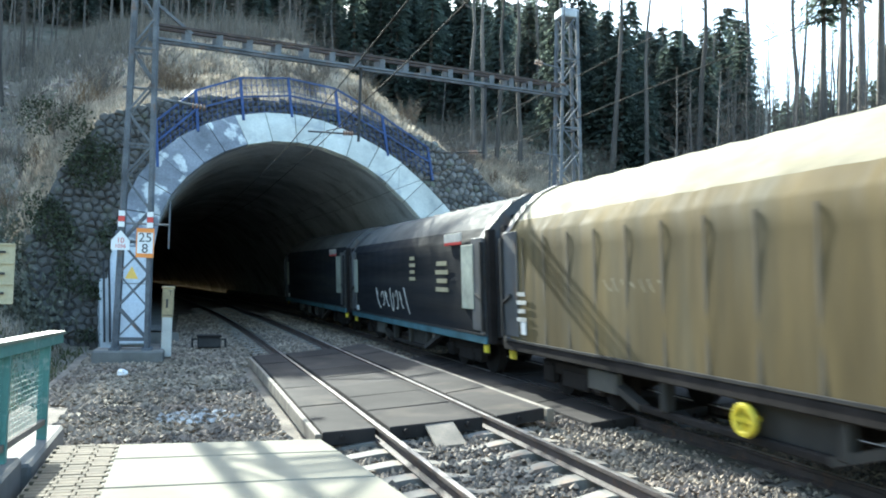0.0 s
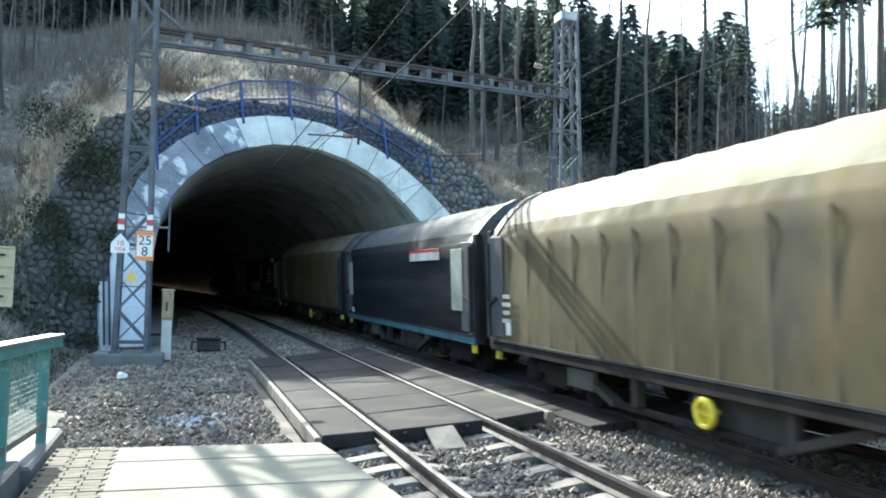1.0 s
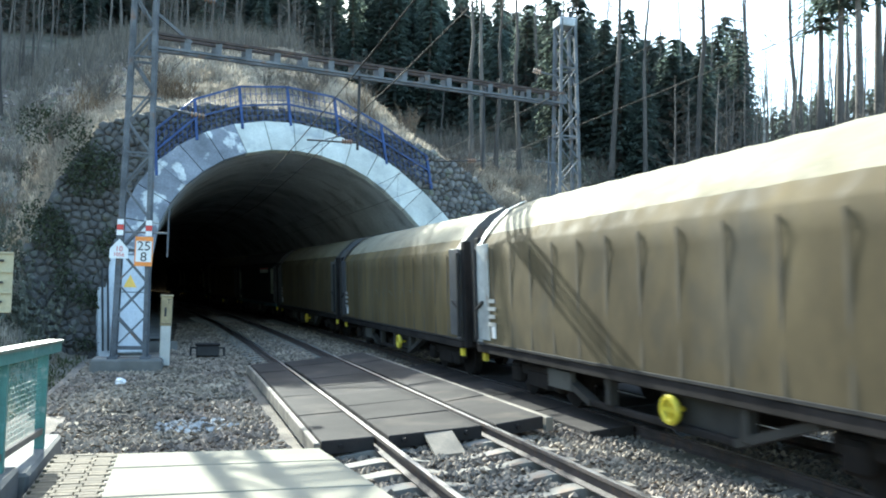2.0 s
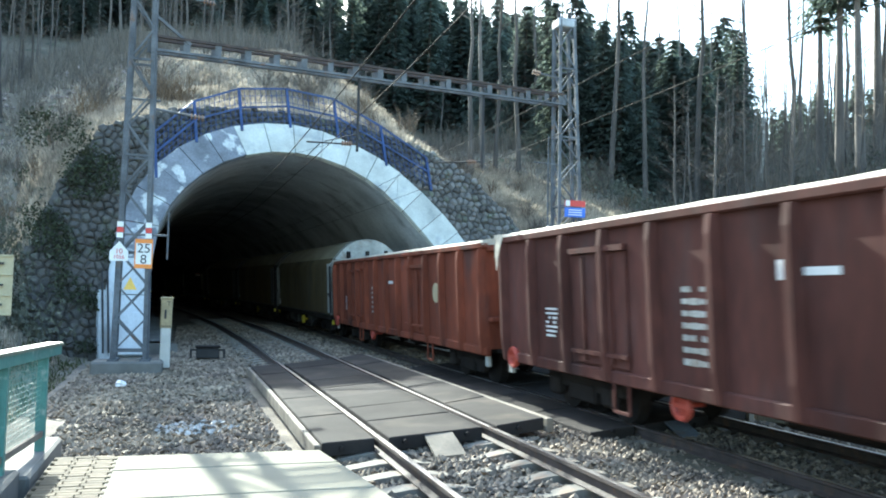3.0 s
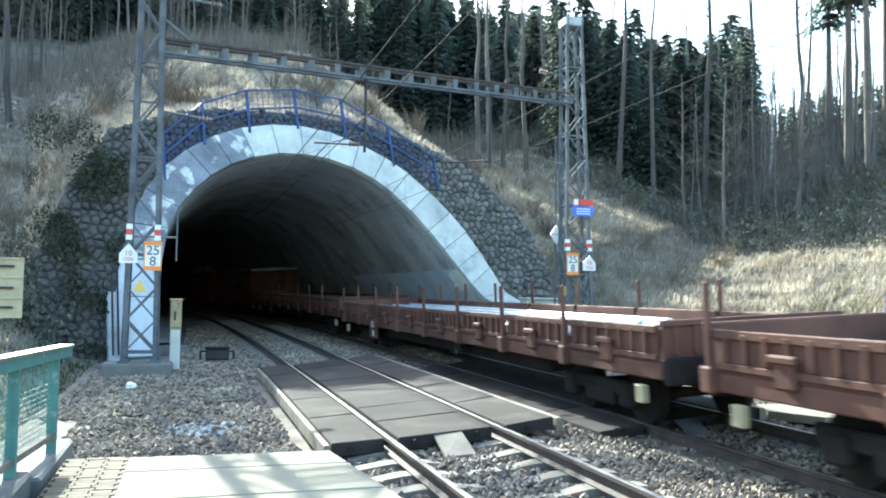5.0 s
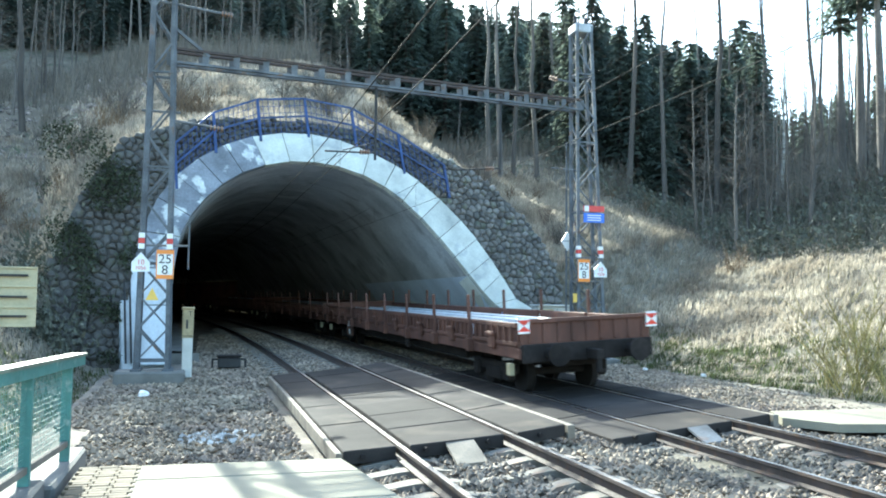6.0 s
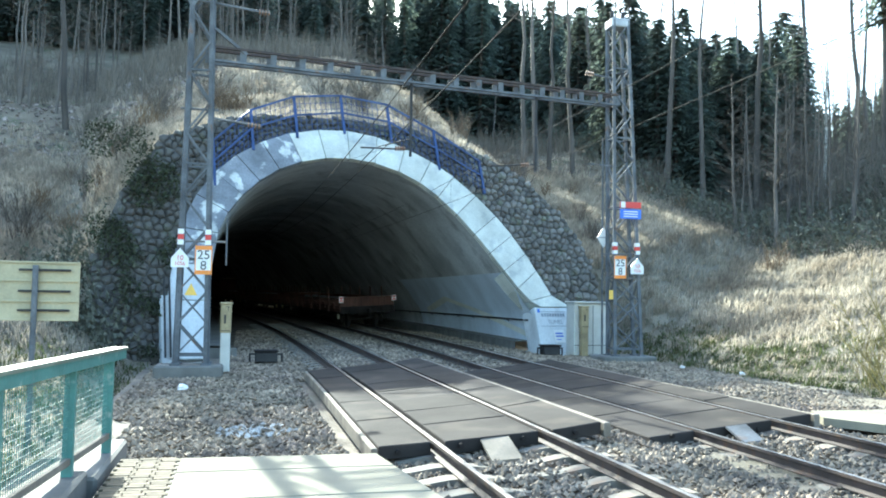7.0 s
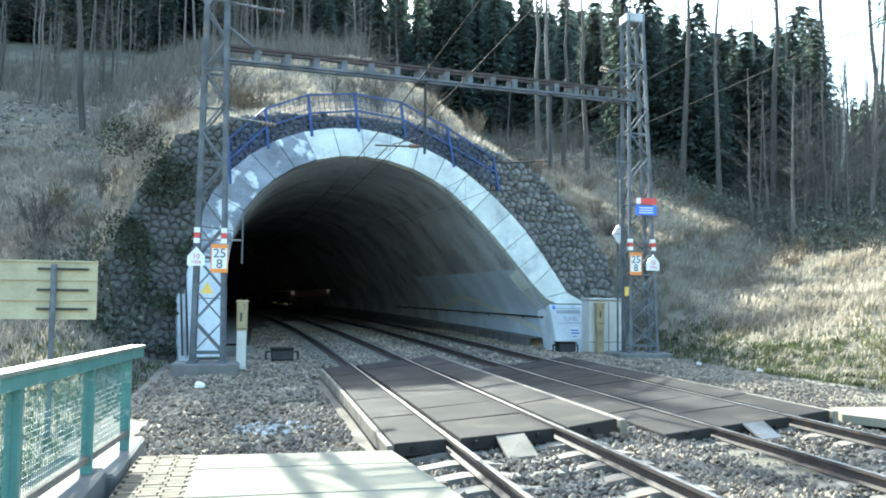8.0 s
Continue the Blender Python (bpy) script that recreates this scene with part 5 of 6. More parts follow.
def place(src, x, y, s=1.0, rz=0.0, tilt=0.0):
    if src.name not in home:
        home[src.name] = True
        src.matrix_basis = pose(x, y, terrain(x, y), tilt, 0, rz) @ Matrix.Diagonal((s, s, s, 1))
        return src
    m = pose(x, y, terrain(x, y), tilt, 0, rz) @ Matrix.Diagonal((s / src.scale.x, s / src.scale.y, s / src.scale.z, 1))
    return copy_thing(src, m)


# spruces: a dense stand behind the tall mast, a darker wood behind the crest
for k in range(380):
    if k < 200:  # the stand, its top line falling towards the open end of the slope
        f = (k + rnd.random()) / 200
        az = radians(20 + 17.5 * f)
        r = rnd.uniform(50 + 18 * (1 - ease(0.0, 0.3, f)), 78)
        x, y = r * math.sin(az), r * math.cos(az)
        size = rnd.uniform(0.85, 1.2) * (1.0 - 0.2 * ease(0.4, 1.0, f)) * (0.75 + 0.25 * ease(51, 66, r))
    elif k < 340:
        x, y = rnd.uniform(-36, 34), rnd.uniform(77, 92)
        size = rnd.uniform(0.65, 0.9) + 0.3 * ease(8, 20, x)
    else:
        x, y = rnd.uniform(-60, -24), rnd.uniform(60, 95)
        size = rnd.uniform(0.6, 1.0)
    place(spruces[k % 3], x, y, size, rnd.uniform(0, 360), rnd.uniform(-2, 2))
old = tagged(bare_tree("bare_tree", "very tall old bare tree on the slope", BARK, 27.0, 60, 31, 0.6), group="bare trees")
for x, y, s in ((-9.9, 49.5, 0.7),):
    place(old, x, y, s, rnd.uniform(0, 360), rnd.uniform(-2, 2))
# bare trunks
for k in range(134):
    if k < 50:
        x, y = rnd.uniform(-36, -9), rnd.uniform(54, 68)
    elif k < 70:
        x, y = rnd.uniform(-8, 14), rnd.uniform(66, 76)
    elif k < 94:
        x, y = rnd.uniform(26, 54), rnd.uniform(40, 70)
    elif k < 108:
        x, y = rnd.uniform(-45, 40), rnd.uniform(60, 80)
    else:
        x, y = rnd.uniform(21, 34), rnd.uniform(47, 58)
    place(bares[k % 3], x, y, rnd.uniform(0.42, 0.56) if x < -8 else rnd.uniform(0.5, 0.8), rnd.uniform(0, 360), rnd.uniform(-3, 3))
for k in range(14):  # tall trunks over the right slope
    x, y = rnd.uniform(27, 50), rnd.uniform(32, 54)
    place(bares[k % 2], x, y, rnd.uniform(0.75, 1.05), rnd.uniform(0, 360), rnd.uniform(-3, 3))
for k in range(48):  # thin young growth along the wood's edge
    x, y = (rnd.uniform(-30, -9), rnd.uniform(50, 60)) if k < 26 else (rnd.uniform(-4, 14), rnd.uniform(60, 70)) if k < 36 else (rnd.uniform(21, 32), rnd.uniform(46, 56))
    place(bares[2], x, y, rnd.uniform(0.45, 0.8), rnd.uniform(0, 360), rnd.uniform(-4, 4))
for k in range(60):  # thicket of young trees on the open end of the slope
    az, r = radians(rnd.uniform(33, 48)), rnd.uniform(36, 62)
    place(bares[2], r * math.sin(az), r * math.cos(az), rnd.uniform(0.5, 0.75), rnd.uniform(0, 360), rnd.uniform(-5, 5))
place(birch, 30.0, 37.5, 1.0, 40, 1)
# tall straight trunks at the wood's edge
for x, y, s in ((23.3, 42, 0.95), (25.5, 41.8, 0.9), (14.9, 42.4, 0.8), (15.8, 43, 0.85), (16.7, 43.4, 0.75), (18, 43, 0.8)):
    place(bares[1], x, y, s, rnd.uniform(0, 360), rnd.uniform(-1, 1))
for az, r, s in ((42.3, 46, 0.9), (43.4, 44, 1.0), (44.6, 43, 1.0), (45.6, 47, 1.1)):
    place(pine, r * math.sin(radians(az)), r * math.cos(radians(az)), s, rnd.uniform(0, 360), rnd.uniform(-2, 2))
for k in range(26):  # thin stems and saplings above the railing
    place(bares[2], rnd.uniform(-9, 12), rnd.uniform(49, 60), rnd.uniform(0.35, 0.6), rnd.uniform(0, 360), rnd.uniform(-4, 4))
for k in range(70):
    if k < 5:
        x, y = rnd.uniform(-16, -4), rnd.uniform(24, 34)
    elif k < 34:
        x, y = rnd.uniform(-9, 10), rnd.uniform(32.5, 38)
    elif k < 44:
        x, y = rnd.uniform(11, 17), rnd.uniform(33, 40)
    else:
        x, y = rnd.uniform(20, 36), rnd.uniform(20, 40)
    place(shrubs[k % 2], x, y, rnd.uniform(0.6, 1.3), rnd.uniform(0, 360))
for x, y, s in ((13.9, 15.1, 1.2), (14.5, 14.6, 0.8), (14.3, 16.2, 0.7), (16.2, 17.4, 0.6)):
    place(sprig, x, y, s, rnd.uniform(0, 360))


def build_far_spruces():
    """The wood over the crest, too far to tell its trees apart."""
    rng = np.random.default_rng(9)
    vs, fs = [], []
    for i in range(800):
        if i < 640:
            x, y = rng.uniform(-60, 38), rng.uniform(82, 108)
        else:
            x, y = rng.uniform(38, 85), rng.uniform(62, 105)
        z0, h = terrain(x, y), rng.uniform(12, 16) * (0.66 if i >= 640 else 1.0)
        z = 0.6
        while z < h:
            f = 1 - z / h
            reach = 2.7 * f ** 0.6 + 0.15
            for k in range(9):
                a = rng.random() * 6.28
                b = rng.random(3)
                r0, r1 = reach * 0.25 * b[0], reach * (0.6 + 0.5 * b[1])
                c, s = math.cos(a), math.sin(a)
                w = 0.2 + 0.25 * f
                j = len(vs)
                zz = z0 + z + 0.4 * (b[2] - 0.5)
                vs.extend([(x + c * r0 - s * w, y + s * r0 + c * w, zz + 0.2), (x + c * r0 + s * w, y + s * r0 - c * w, zz + 0.2), (x + c * r1, y + s * r1, zz - 0.3 * r1)])
                fs.append((j, j + 1, j + 2))
            z += 0.45
    many("far_wood", vs, fs, NEEDLE, "dark green wood over the crest of the hill", "wood")


build_far_spruces()


def build_far_wood():
    """Dense undergrowth and brush under the trees."""
    rng = np.random.default_rng(5)
    vs, fs = [], []
    def clump(x, y, z, h, n):
        for _ in range(n):
            a, t = rng.random() * 6.28, rng.random()
            b = rng.random(4)
            k = len(vs)
            px, py = x + 0.5 * (b[0] - 0.5), y + 0.5 * (b[1] - 0.5)
            ex, ey = px + math.cos(a) * h * 0.5 * b[2], py + math.sin(a) * h * 0.5 * b[2]
            vs.extend([(px - 0.02, py, z - 0.1), (px + 0.02, py, z - 0.1), (ex, ey, z + h * (0.4 + 0.6 * b[3]))])
            fs.append((k, k + 1, k + 2))
    for x0, x1, y0, y1, dens, hh in ((-36, -5, 55, 66, 2.0, 1.2), (-6, 20, 46, 70, 1.6, 1.4), (19, 46, 20, 64, 1.6, 1.7), (26, 50, 30, 62, 3.2, 3.2), (-9, 14, 47, 64, 2.2, 2.0), (2, 36, 47, 62, 3.0, 2.2), (-36, -5, 58, 68, 2.0, 1.6)):
        n = int((x1 - x0) * (y1 - y0) * dens)
        for x, y, a in zip(rng.uniform(x0, x1, n), rng.uniform(y0, y1, n), rng.random(n)):
            if in_wood(x, y):
                clump(x, y, terrain(x, y), hh * (0.4 + a), 7)
    many("undergrowth", vs, fs, THICKET, "tangled bare undergrowth beneath the trees", "undergrowth")


build_far_wood()


def build_brush():
    """Dark low growth on the upper right slope and beside the portal."""
    rng = np.random.default_rng(15)
    vs, fs = [], []
    spots = []
    for x0, x1, y0, y1, n, hh in ((20, 46, 18, 56, 4200, 1.1), (-5.6, -3.4, 23.5, 27, 90, 1.0), (-6.5, -4.5, 25, 29, 60, 1.1)):
        for x, y, a in zip(rng.uniform(x0, x1, n), rng.uniform(y0, y1, n), rng.random(n)):
            if x > 15 and not in_wood(x, y, 1.5 * a - 0.5):
                continue
            spots.append((x, y, hh * (0.4 + a)))
    for x, y, h in spots:
        z = terrain(x, y)
        for _ in range(24):
            b = rng.random(6)
            q = Vector((x + 1.2 * (b[0] - 0.5), y + 1.2 * (b[1] - 0.5), z + h * b[2]))
            u, v = Vector((b[3] - 0.5, b[4] - 0.5, b[5] - 0.5)) * 0.22, Vector((b[4] - 0.5, b[5] - 0.5, b[3] - 0.2)) * 0.25
            k = len(vs)
            vs.extend([tuple(q), tuple(q + u), tuple(q + v)])
            fs.append((k, k + 1, k + 2))
    many("brush", vs, fs, BRUSH, "dark low brush under the trees and beside the portal", "brush")


build_brush()


def build_debris():
    rng = np.random.default_rng(17)
    pts = []
    for x, y, a in zip(rng.uniform(-26, 2, 5200), rng.uniform(36, 56, 5200), rng.random(5200)):
        if in_wood(x, y):
            pts.append((x, y, terrain(x, y) + 0.02, 0.06 + 0.16 * a ** 3))
    scatter_stones("debris", pts, DEBRIS, "loose stones and dead wood below the trees", rng)


build_debris()


def build_ivy():
    rng = np.random.default_rng(6)
    vs, fs = [], []
    for _ in range(3600):
        s, w = rng.uniform(-15.1, -12.3), rng.uniform(-0.2, 7.6)
        if not inside(WALLTOP, s, w) and rng.random() < 0.3:
            continue
        if inside(OUTER, s, w) or noise.noise(Vector((s * 0.8, w * 0.8, 3))) < 0.02:
            continue
        p = on_portal(s, w, -0.12 - 0.22 * rng.random())
        for _ in range(4):
            q = p + Vector(tuple(rng.uniform(-0.12, 0.12, 3)))
            a, b = Vector(tuple(rng.uniform(-0.06, 0.06, 3))), Vector(tuple(rng.uniform(-0.06, 0.06, 3)))
            k = len(vs)
            vs.extend([tuple(q), tuple(q + a), tuple(q + a + b), tuple(q + b)])
            fs.append((k, k + 1, k + 2, k + 3))
    many("ivy", vs, fs, IVY, "dark ivy creeping over the rubble wall", "ivy")


build_ivy()


# ---- the goods train: each wagon rides on the far track ----
SPEED = 28.0
TAIL_KEYS = ((6.5, 28.2), (7.0, 41.6), (7.5, 53.6), (8.0, 64.6))


def travel(t):
    """How far the train has gone since the start."""
    if t <= 6.5:
        return SPEED * t
    ts, ys = [k[0] for k in TAIL_KEYS], [k[1] for k in TAIL_KEYS]
    return SPEED * 6.5 + float(np.interp(t, ts, ys)) - 28.2


def wheelset(parent, y, r=0.42):
    ws = empty("wheelset")
    ws.parent = parent
    ws.matrix_basis = pose(0, y, r)
    bm = bmesh.new()
    bar(bm, (-0.8, 0, 0), (0.8, 0, 0), 0.16, sides=10)
    part("axle", bm, UNDERFRAME, ws)
    for sx in (-1, 1):
        bm = bmesh.new()
        bar(bm, (sx * 0.69, 0, 0), (sx * 0.82, 0, 0), 2 * r, sides=24)
        bar(bm, (sx * 0.66, 0, 0), (sx * 0.69, 0, 0), 2 * r + 0.05, sides=24)
        part("wheel", bm, UNDERFRAME, ws)
    return ws


def bogie(parent, y):
    for dy in (-0.9, 0.9):
        wheelset(parent, y + dy)
    for sx in (-1, 1):
        bm = bmesh.new()
        box(bm, (sx * 1.02, y, 0.52), (0.12, 2.5, 0.22), 0.03)
        box(bm, (sx * 1.03, y, 0.38), (0.14, 0.9, 0.3), 0.03)
        for dy in (-0.9, 0.9):
            box(bm, (sx * 1.07, y + dy, 0.42), (0.2, 0.34, 0.34), 0.05)
        part("bogie_frame", bm, UNDERFRAME, parent)


def buffers(parent, y, sign):
    for sx in (-1, 1):
        bm = bmesh.new()
        bar(bm, (sx * 0.87, y, 0.95), (sx * 0.87, y + sign * 0.42, 0.95), 0.2, sides=12)
        bar(bm, (sx * 0.87, y + sign * 0.42, 0.95), (sx * 0.87, y + sign * 0.47, 0.95), 0.45, sides=16)
        part("buffer", bm, UNDERFRAME, parent)
    bm = bmesh.new()
    box(bm, (0, y + sign * 0.2, 0.9), (0.14, 0.5, 0.2), 0.02)
    box(bm, (0, y + sign * 0.38, 0.72), (0.09, 0.12, 0.35), 0.02)
    part("coupling", bm, UNDERFRAME, parent)


def handwheel(parent, y, z, material, x=-1.42):
    bm = bmesh.new()
    n, r = 20, 0.155
    rings = []
    for i in range(n + 1):
        a = 2 * math.pi * i / n
        ring = []
        for j in range(6):
            b = 2 * math.pi * j / 6
            rr = r + 0.04 * math.cos(b)
            ring.append((x + 0.05 * math.sin(b), y + rr * math.cos(a), z + rr * math.sin(a)))
        rings.append(ring)
    loft(bm, rings, closed=True)
    for a in (0, math.pi / 2, math.pi, 1.5 * math.pi):
        bar(bm, (x, y, z), (x, y + r * math.cos(a), z + r * math.sin(a)), 0.05)
    bar(bm, (x - 0.02, y, z), (x + 0.3, y, z), 0.07, sides=8)
    part("hand_wheel", bm, material, parent, "painted brake wheel")


def tarp_wagon(name, label, tarp, length, endmat, markings, half=1.42, top=3.82, eave=2.8, foot=0.86, seed=1):
    """Covered wagon with a telescoping tarpaulin over hoops."""
    w = empty(name, label, "covered wagon", "tarpaulin wagons")
    L = length / 2 - 0.62
    rnd = random.Random(seed)
    # cover, sagging a little between its hoops
    def hoop(y, sag):
        pts = [(-half, foot), (-half - 0.01 + sag * 0.2, 1.5), (-half + sag * 0.35, 2.2), (-half + 0.01 + sag * 0.35, eave - 0.25)]
        for k in range(0, 13):
            a = math.pi - math.pi * k / 12
            ca, sa = math.cos(a), math.sin(a)
            px = half * ca
            pz = eave + 0.04 + (top - eave - 0.04) * (1 - abs(ca) ** 2.3)
            pts.append((px * (1 - 0.5 * sag * (1 - sa)), pz - sag * 0.8 * sa))
        pts += [(half - 0.01, eave - 0.25), (half, 2.2), (half, 1.5), (half, foot)]
        return [(x, y, z) for x, z in pts]
    rings, y, n = [], -L, 0
    hoops = 14
    step = 2 * L / hoops
    for i in range(hoops):
        for f in (0.0, 0.12, 0.5, 0.88):
            sag = 0.0 if f == 0 else (0.008 if f != 0.5 else 0.016 + 0.018 * rnd.random())
            rings.append(hoop(-L + step * (i + f), sag))
    rings.append(hoop(L, 0))
    bm = bmesh.new()
    loft(bm, rings)
    # above the eave the cover takes the colour with sunlight painted in
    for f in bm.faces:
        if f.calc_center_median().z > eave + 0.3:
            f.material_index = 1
    part("tarpaulin", bm, [tarp, ROOFSUNGREY if tarp is NAVY else ROOFSUN], w, smooth=True)
    for i in range(hoops + 1 if tarp is not NAVY else 0):
        for sx in (-1, 1):
            bm = bmesh.new()
            y = -L + step * i
            loft(bm, [[(sx * (half + 0.006), y - wd, z), (sx * (half + 0.009), y, z), (sx * (half + 0.006), y + wd, z)] for z, wd in ((foot, 0.05), (1.6, 0.035), (2.2, 0.045), (eave - 0.25, 0.025), (eave - 0.02, 0.035))])
            part("hoop_strap", bm, TANDARK, w)
    # ends: steel wall with a rounded hood
    for sg in (-1, 1):
        bm = bmesh.new()
        o = [(x, z) for x, _, z in hoop(0, 0)]
        loft(bm, [[(x * 1.012, sg * (L - 0.25), z + 0.02) for x, z in o], [(x * 1.012, sg * (L + 0.03), z + 0.02) for x, z in o]])
        bm.faces.new([bm.verts.new((x, sg * (L + 0.02), z)) for x, z in o])
        part("end_wall", bm, endmat, w)
        bm = bmesh.new()
        for x in (-0.75, 0, 0.75):
            box(bm, (x, sg * (L + 0.08), 2.1), (0.14, 0.12, 2.5), 0.02)
        for x in (-half + 0.1, half - 0.1):
            box(bm, (x, sg * (L + 0.1), 1.9), (0.16, 0.22, 2.3), 0.02)
        part("end_post", bm, UNDERFRAME, w)
        # side frame at the end: vertical panel with a lever
        for sx in (-1, 1):
            bm = bmesh.new()
            box(bm, (sx * (half + 0.015), sg * (L - 0.35), 1.95), (0.03, 0.62, 1.9), 0.008)
            part("side_panel", bm, endmat, w)
            bm = bmesh.new()
            bar(bm, (sx * (half + 0.06), sg * (L - 0.02), 1.0), (sx * (half + 0.06), sg * (L - 0.02), 2.8), 0.06)
            bar(bm, (sx * (half + 0.06), sg * (L - 0.02), 1.6), (sx * (half + 0.06), sg * (L - 0.4), 1.75), 0.05)
            part("locking_bar", bm, DARKSTEEL, w)
        buffers(w, sg * (L + 0.1), sg)
    # sole bar and underframe
    for sx in (-1, 1):
        bm = bmesh.new()
        box(bm, (sx * (half - 0.02), 0, 0.82), (0.1, 2 * L + 0.1, 0.16), 0.015)
        part("sole_bar", bm, UNDERFRAME if tarp is not NAVY else TEALSOLE, w)
        bm = bmesh.new()
        bar(bm, (sx * (half + 0.03), -L, 0.93), (sx * (half + 0.03), L, 0.93), 0.035)
        part("guide_rail", bm, DARKSTEEL, w)
        for sg in (-1, 1):
            bm = bmesh.new()
            bar(bm, (sx * 1.26, sg * 3.0, 0.72), (sx * 1.26, sg * 1.7, 0.3), 0.1, 0.16)
            part("truss_strut", bm, GREYFRAME, w)
        bm = bmesh.new()
        box(bm, (sx * 1.26, 0, 0.3), (0.1, 3.5, 0.1), 0.02)
        part("truss_chord", bm, UNDERFRAME, w)
        bm = bmesh.new()
        box(bm, (sx * 1.2, -1.15, 0.52), (0.06, 1.5, 0.4), 0.01)
        part("truss_plate", bm, GREYFRAME, w)
        bm = bmesh.new()
        box(bm, (sx * 1.3, 2.7, 0.55), (0.1, 0.85, 0.3), 0.01)
        part("plate_box", bm, MIDPLATE, w)
        for yy in (-1.9, -0.4, 1.1):
            bm = bmesh.new()
            box(bm, (sx * 1.28, yy, 0.55), (0.16, 0.14, 0.42), 0.02)
            part("bracket", bm, GREYFRAME, w)
    bm = bmesh.new()
    box(bm, (0, 0, 0.78), (2.5, 2 * L, 0.14), 0.02)
    box(bm, (0.1, -0.6, 0.5), (0.9, 1.4, 0.4), 0.05)
    part("underframe", bm, UNDERFRAME, w)
    for sg in (-1, 1):
        bogie(w, sg * (L - 2.1))
        bm = bmesh.new()
        box(bm, (-1.35, sg * (L - 0.15), 0.66), (0.08, 0.16, 0.2), 0.01)
        part("step", bm, WHEELYELLOW, w)
    # markings: plates of dust-grey or white, and bars for the writing
    for (kind, y, z, wy, hz, mt) in markings:
        bm = bmesh.new()
        if kind == "plate":
            box(bm, (-half - 0.03, y, z), (0.02, wy, hz), 0.004)
            part("panel", bm, mt, w)
        elif kind == "bars":
            for r in range(4):
                box(bm, (-half - 0.04, y, z - hz / 2 + hz * (r + 0.5) / 4), (0.008, wy * (1 - 0.2 * (r % 2)), hz / 8), 0)
            part("marking", bm, mt, w)
        elif kind == "scrawl":
            for r in range(7):  # loops of a thin sprayed line
                yy, ph = y + wy * ((r + 0.5) / 7 - 0.5), rnd.uniform(0, 6.28)
                ry, rz = wy / 14 * rnd.uniform(0.6, 1.2), hz / 2 * rnd.uniform(0.5, 1.0)
                arc = [(yy + ry * math.cos(ph + k * 0.55), z + rz * math.sin(1.3 * ph + k * 0.62)) for k in range(9)]
                sb, wide, out = bmesh.new(), 0.03 if tarp is NAVY else 0.014, 0.004 if tarp is NAVY else -0.006
                for (ya, za), (yb, zb) in zip(arc, arc[1:]):
                    bar(sb, (-half - out, ya, za), (-half - out, yb, zb), wide, wide)
                part("spray_stroke", sb, mt, w)
            bm.free()
        elif kind == "wheel":
            bm.free()
            handwheel(w, y, z, mt)
    return w


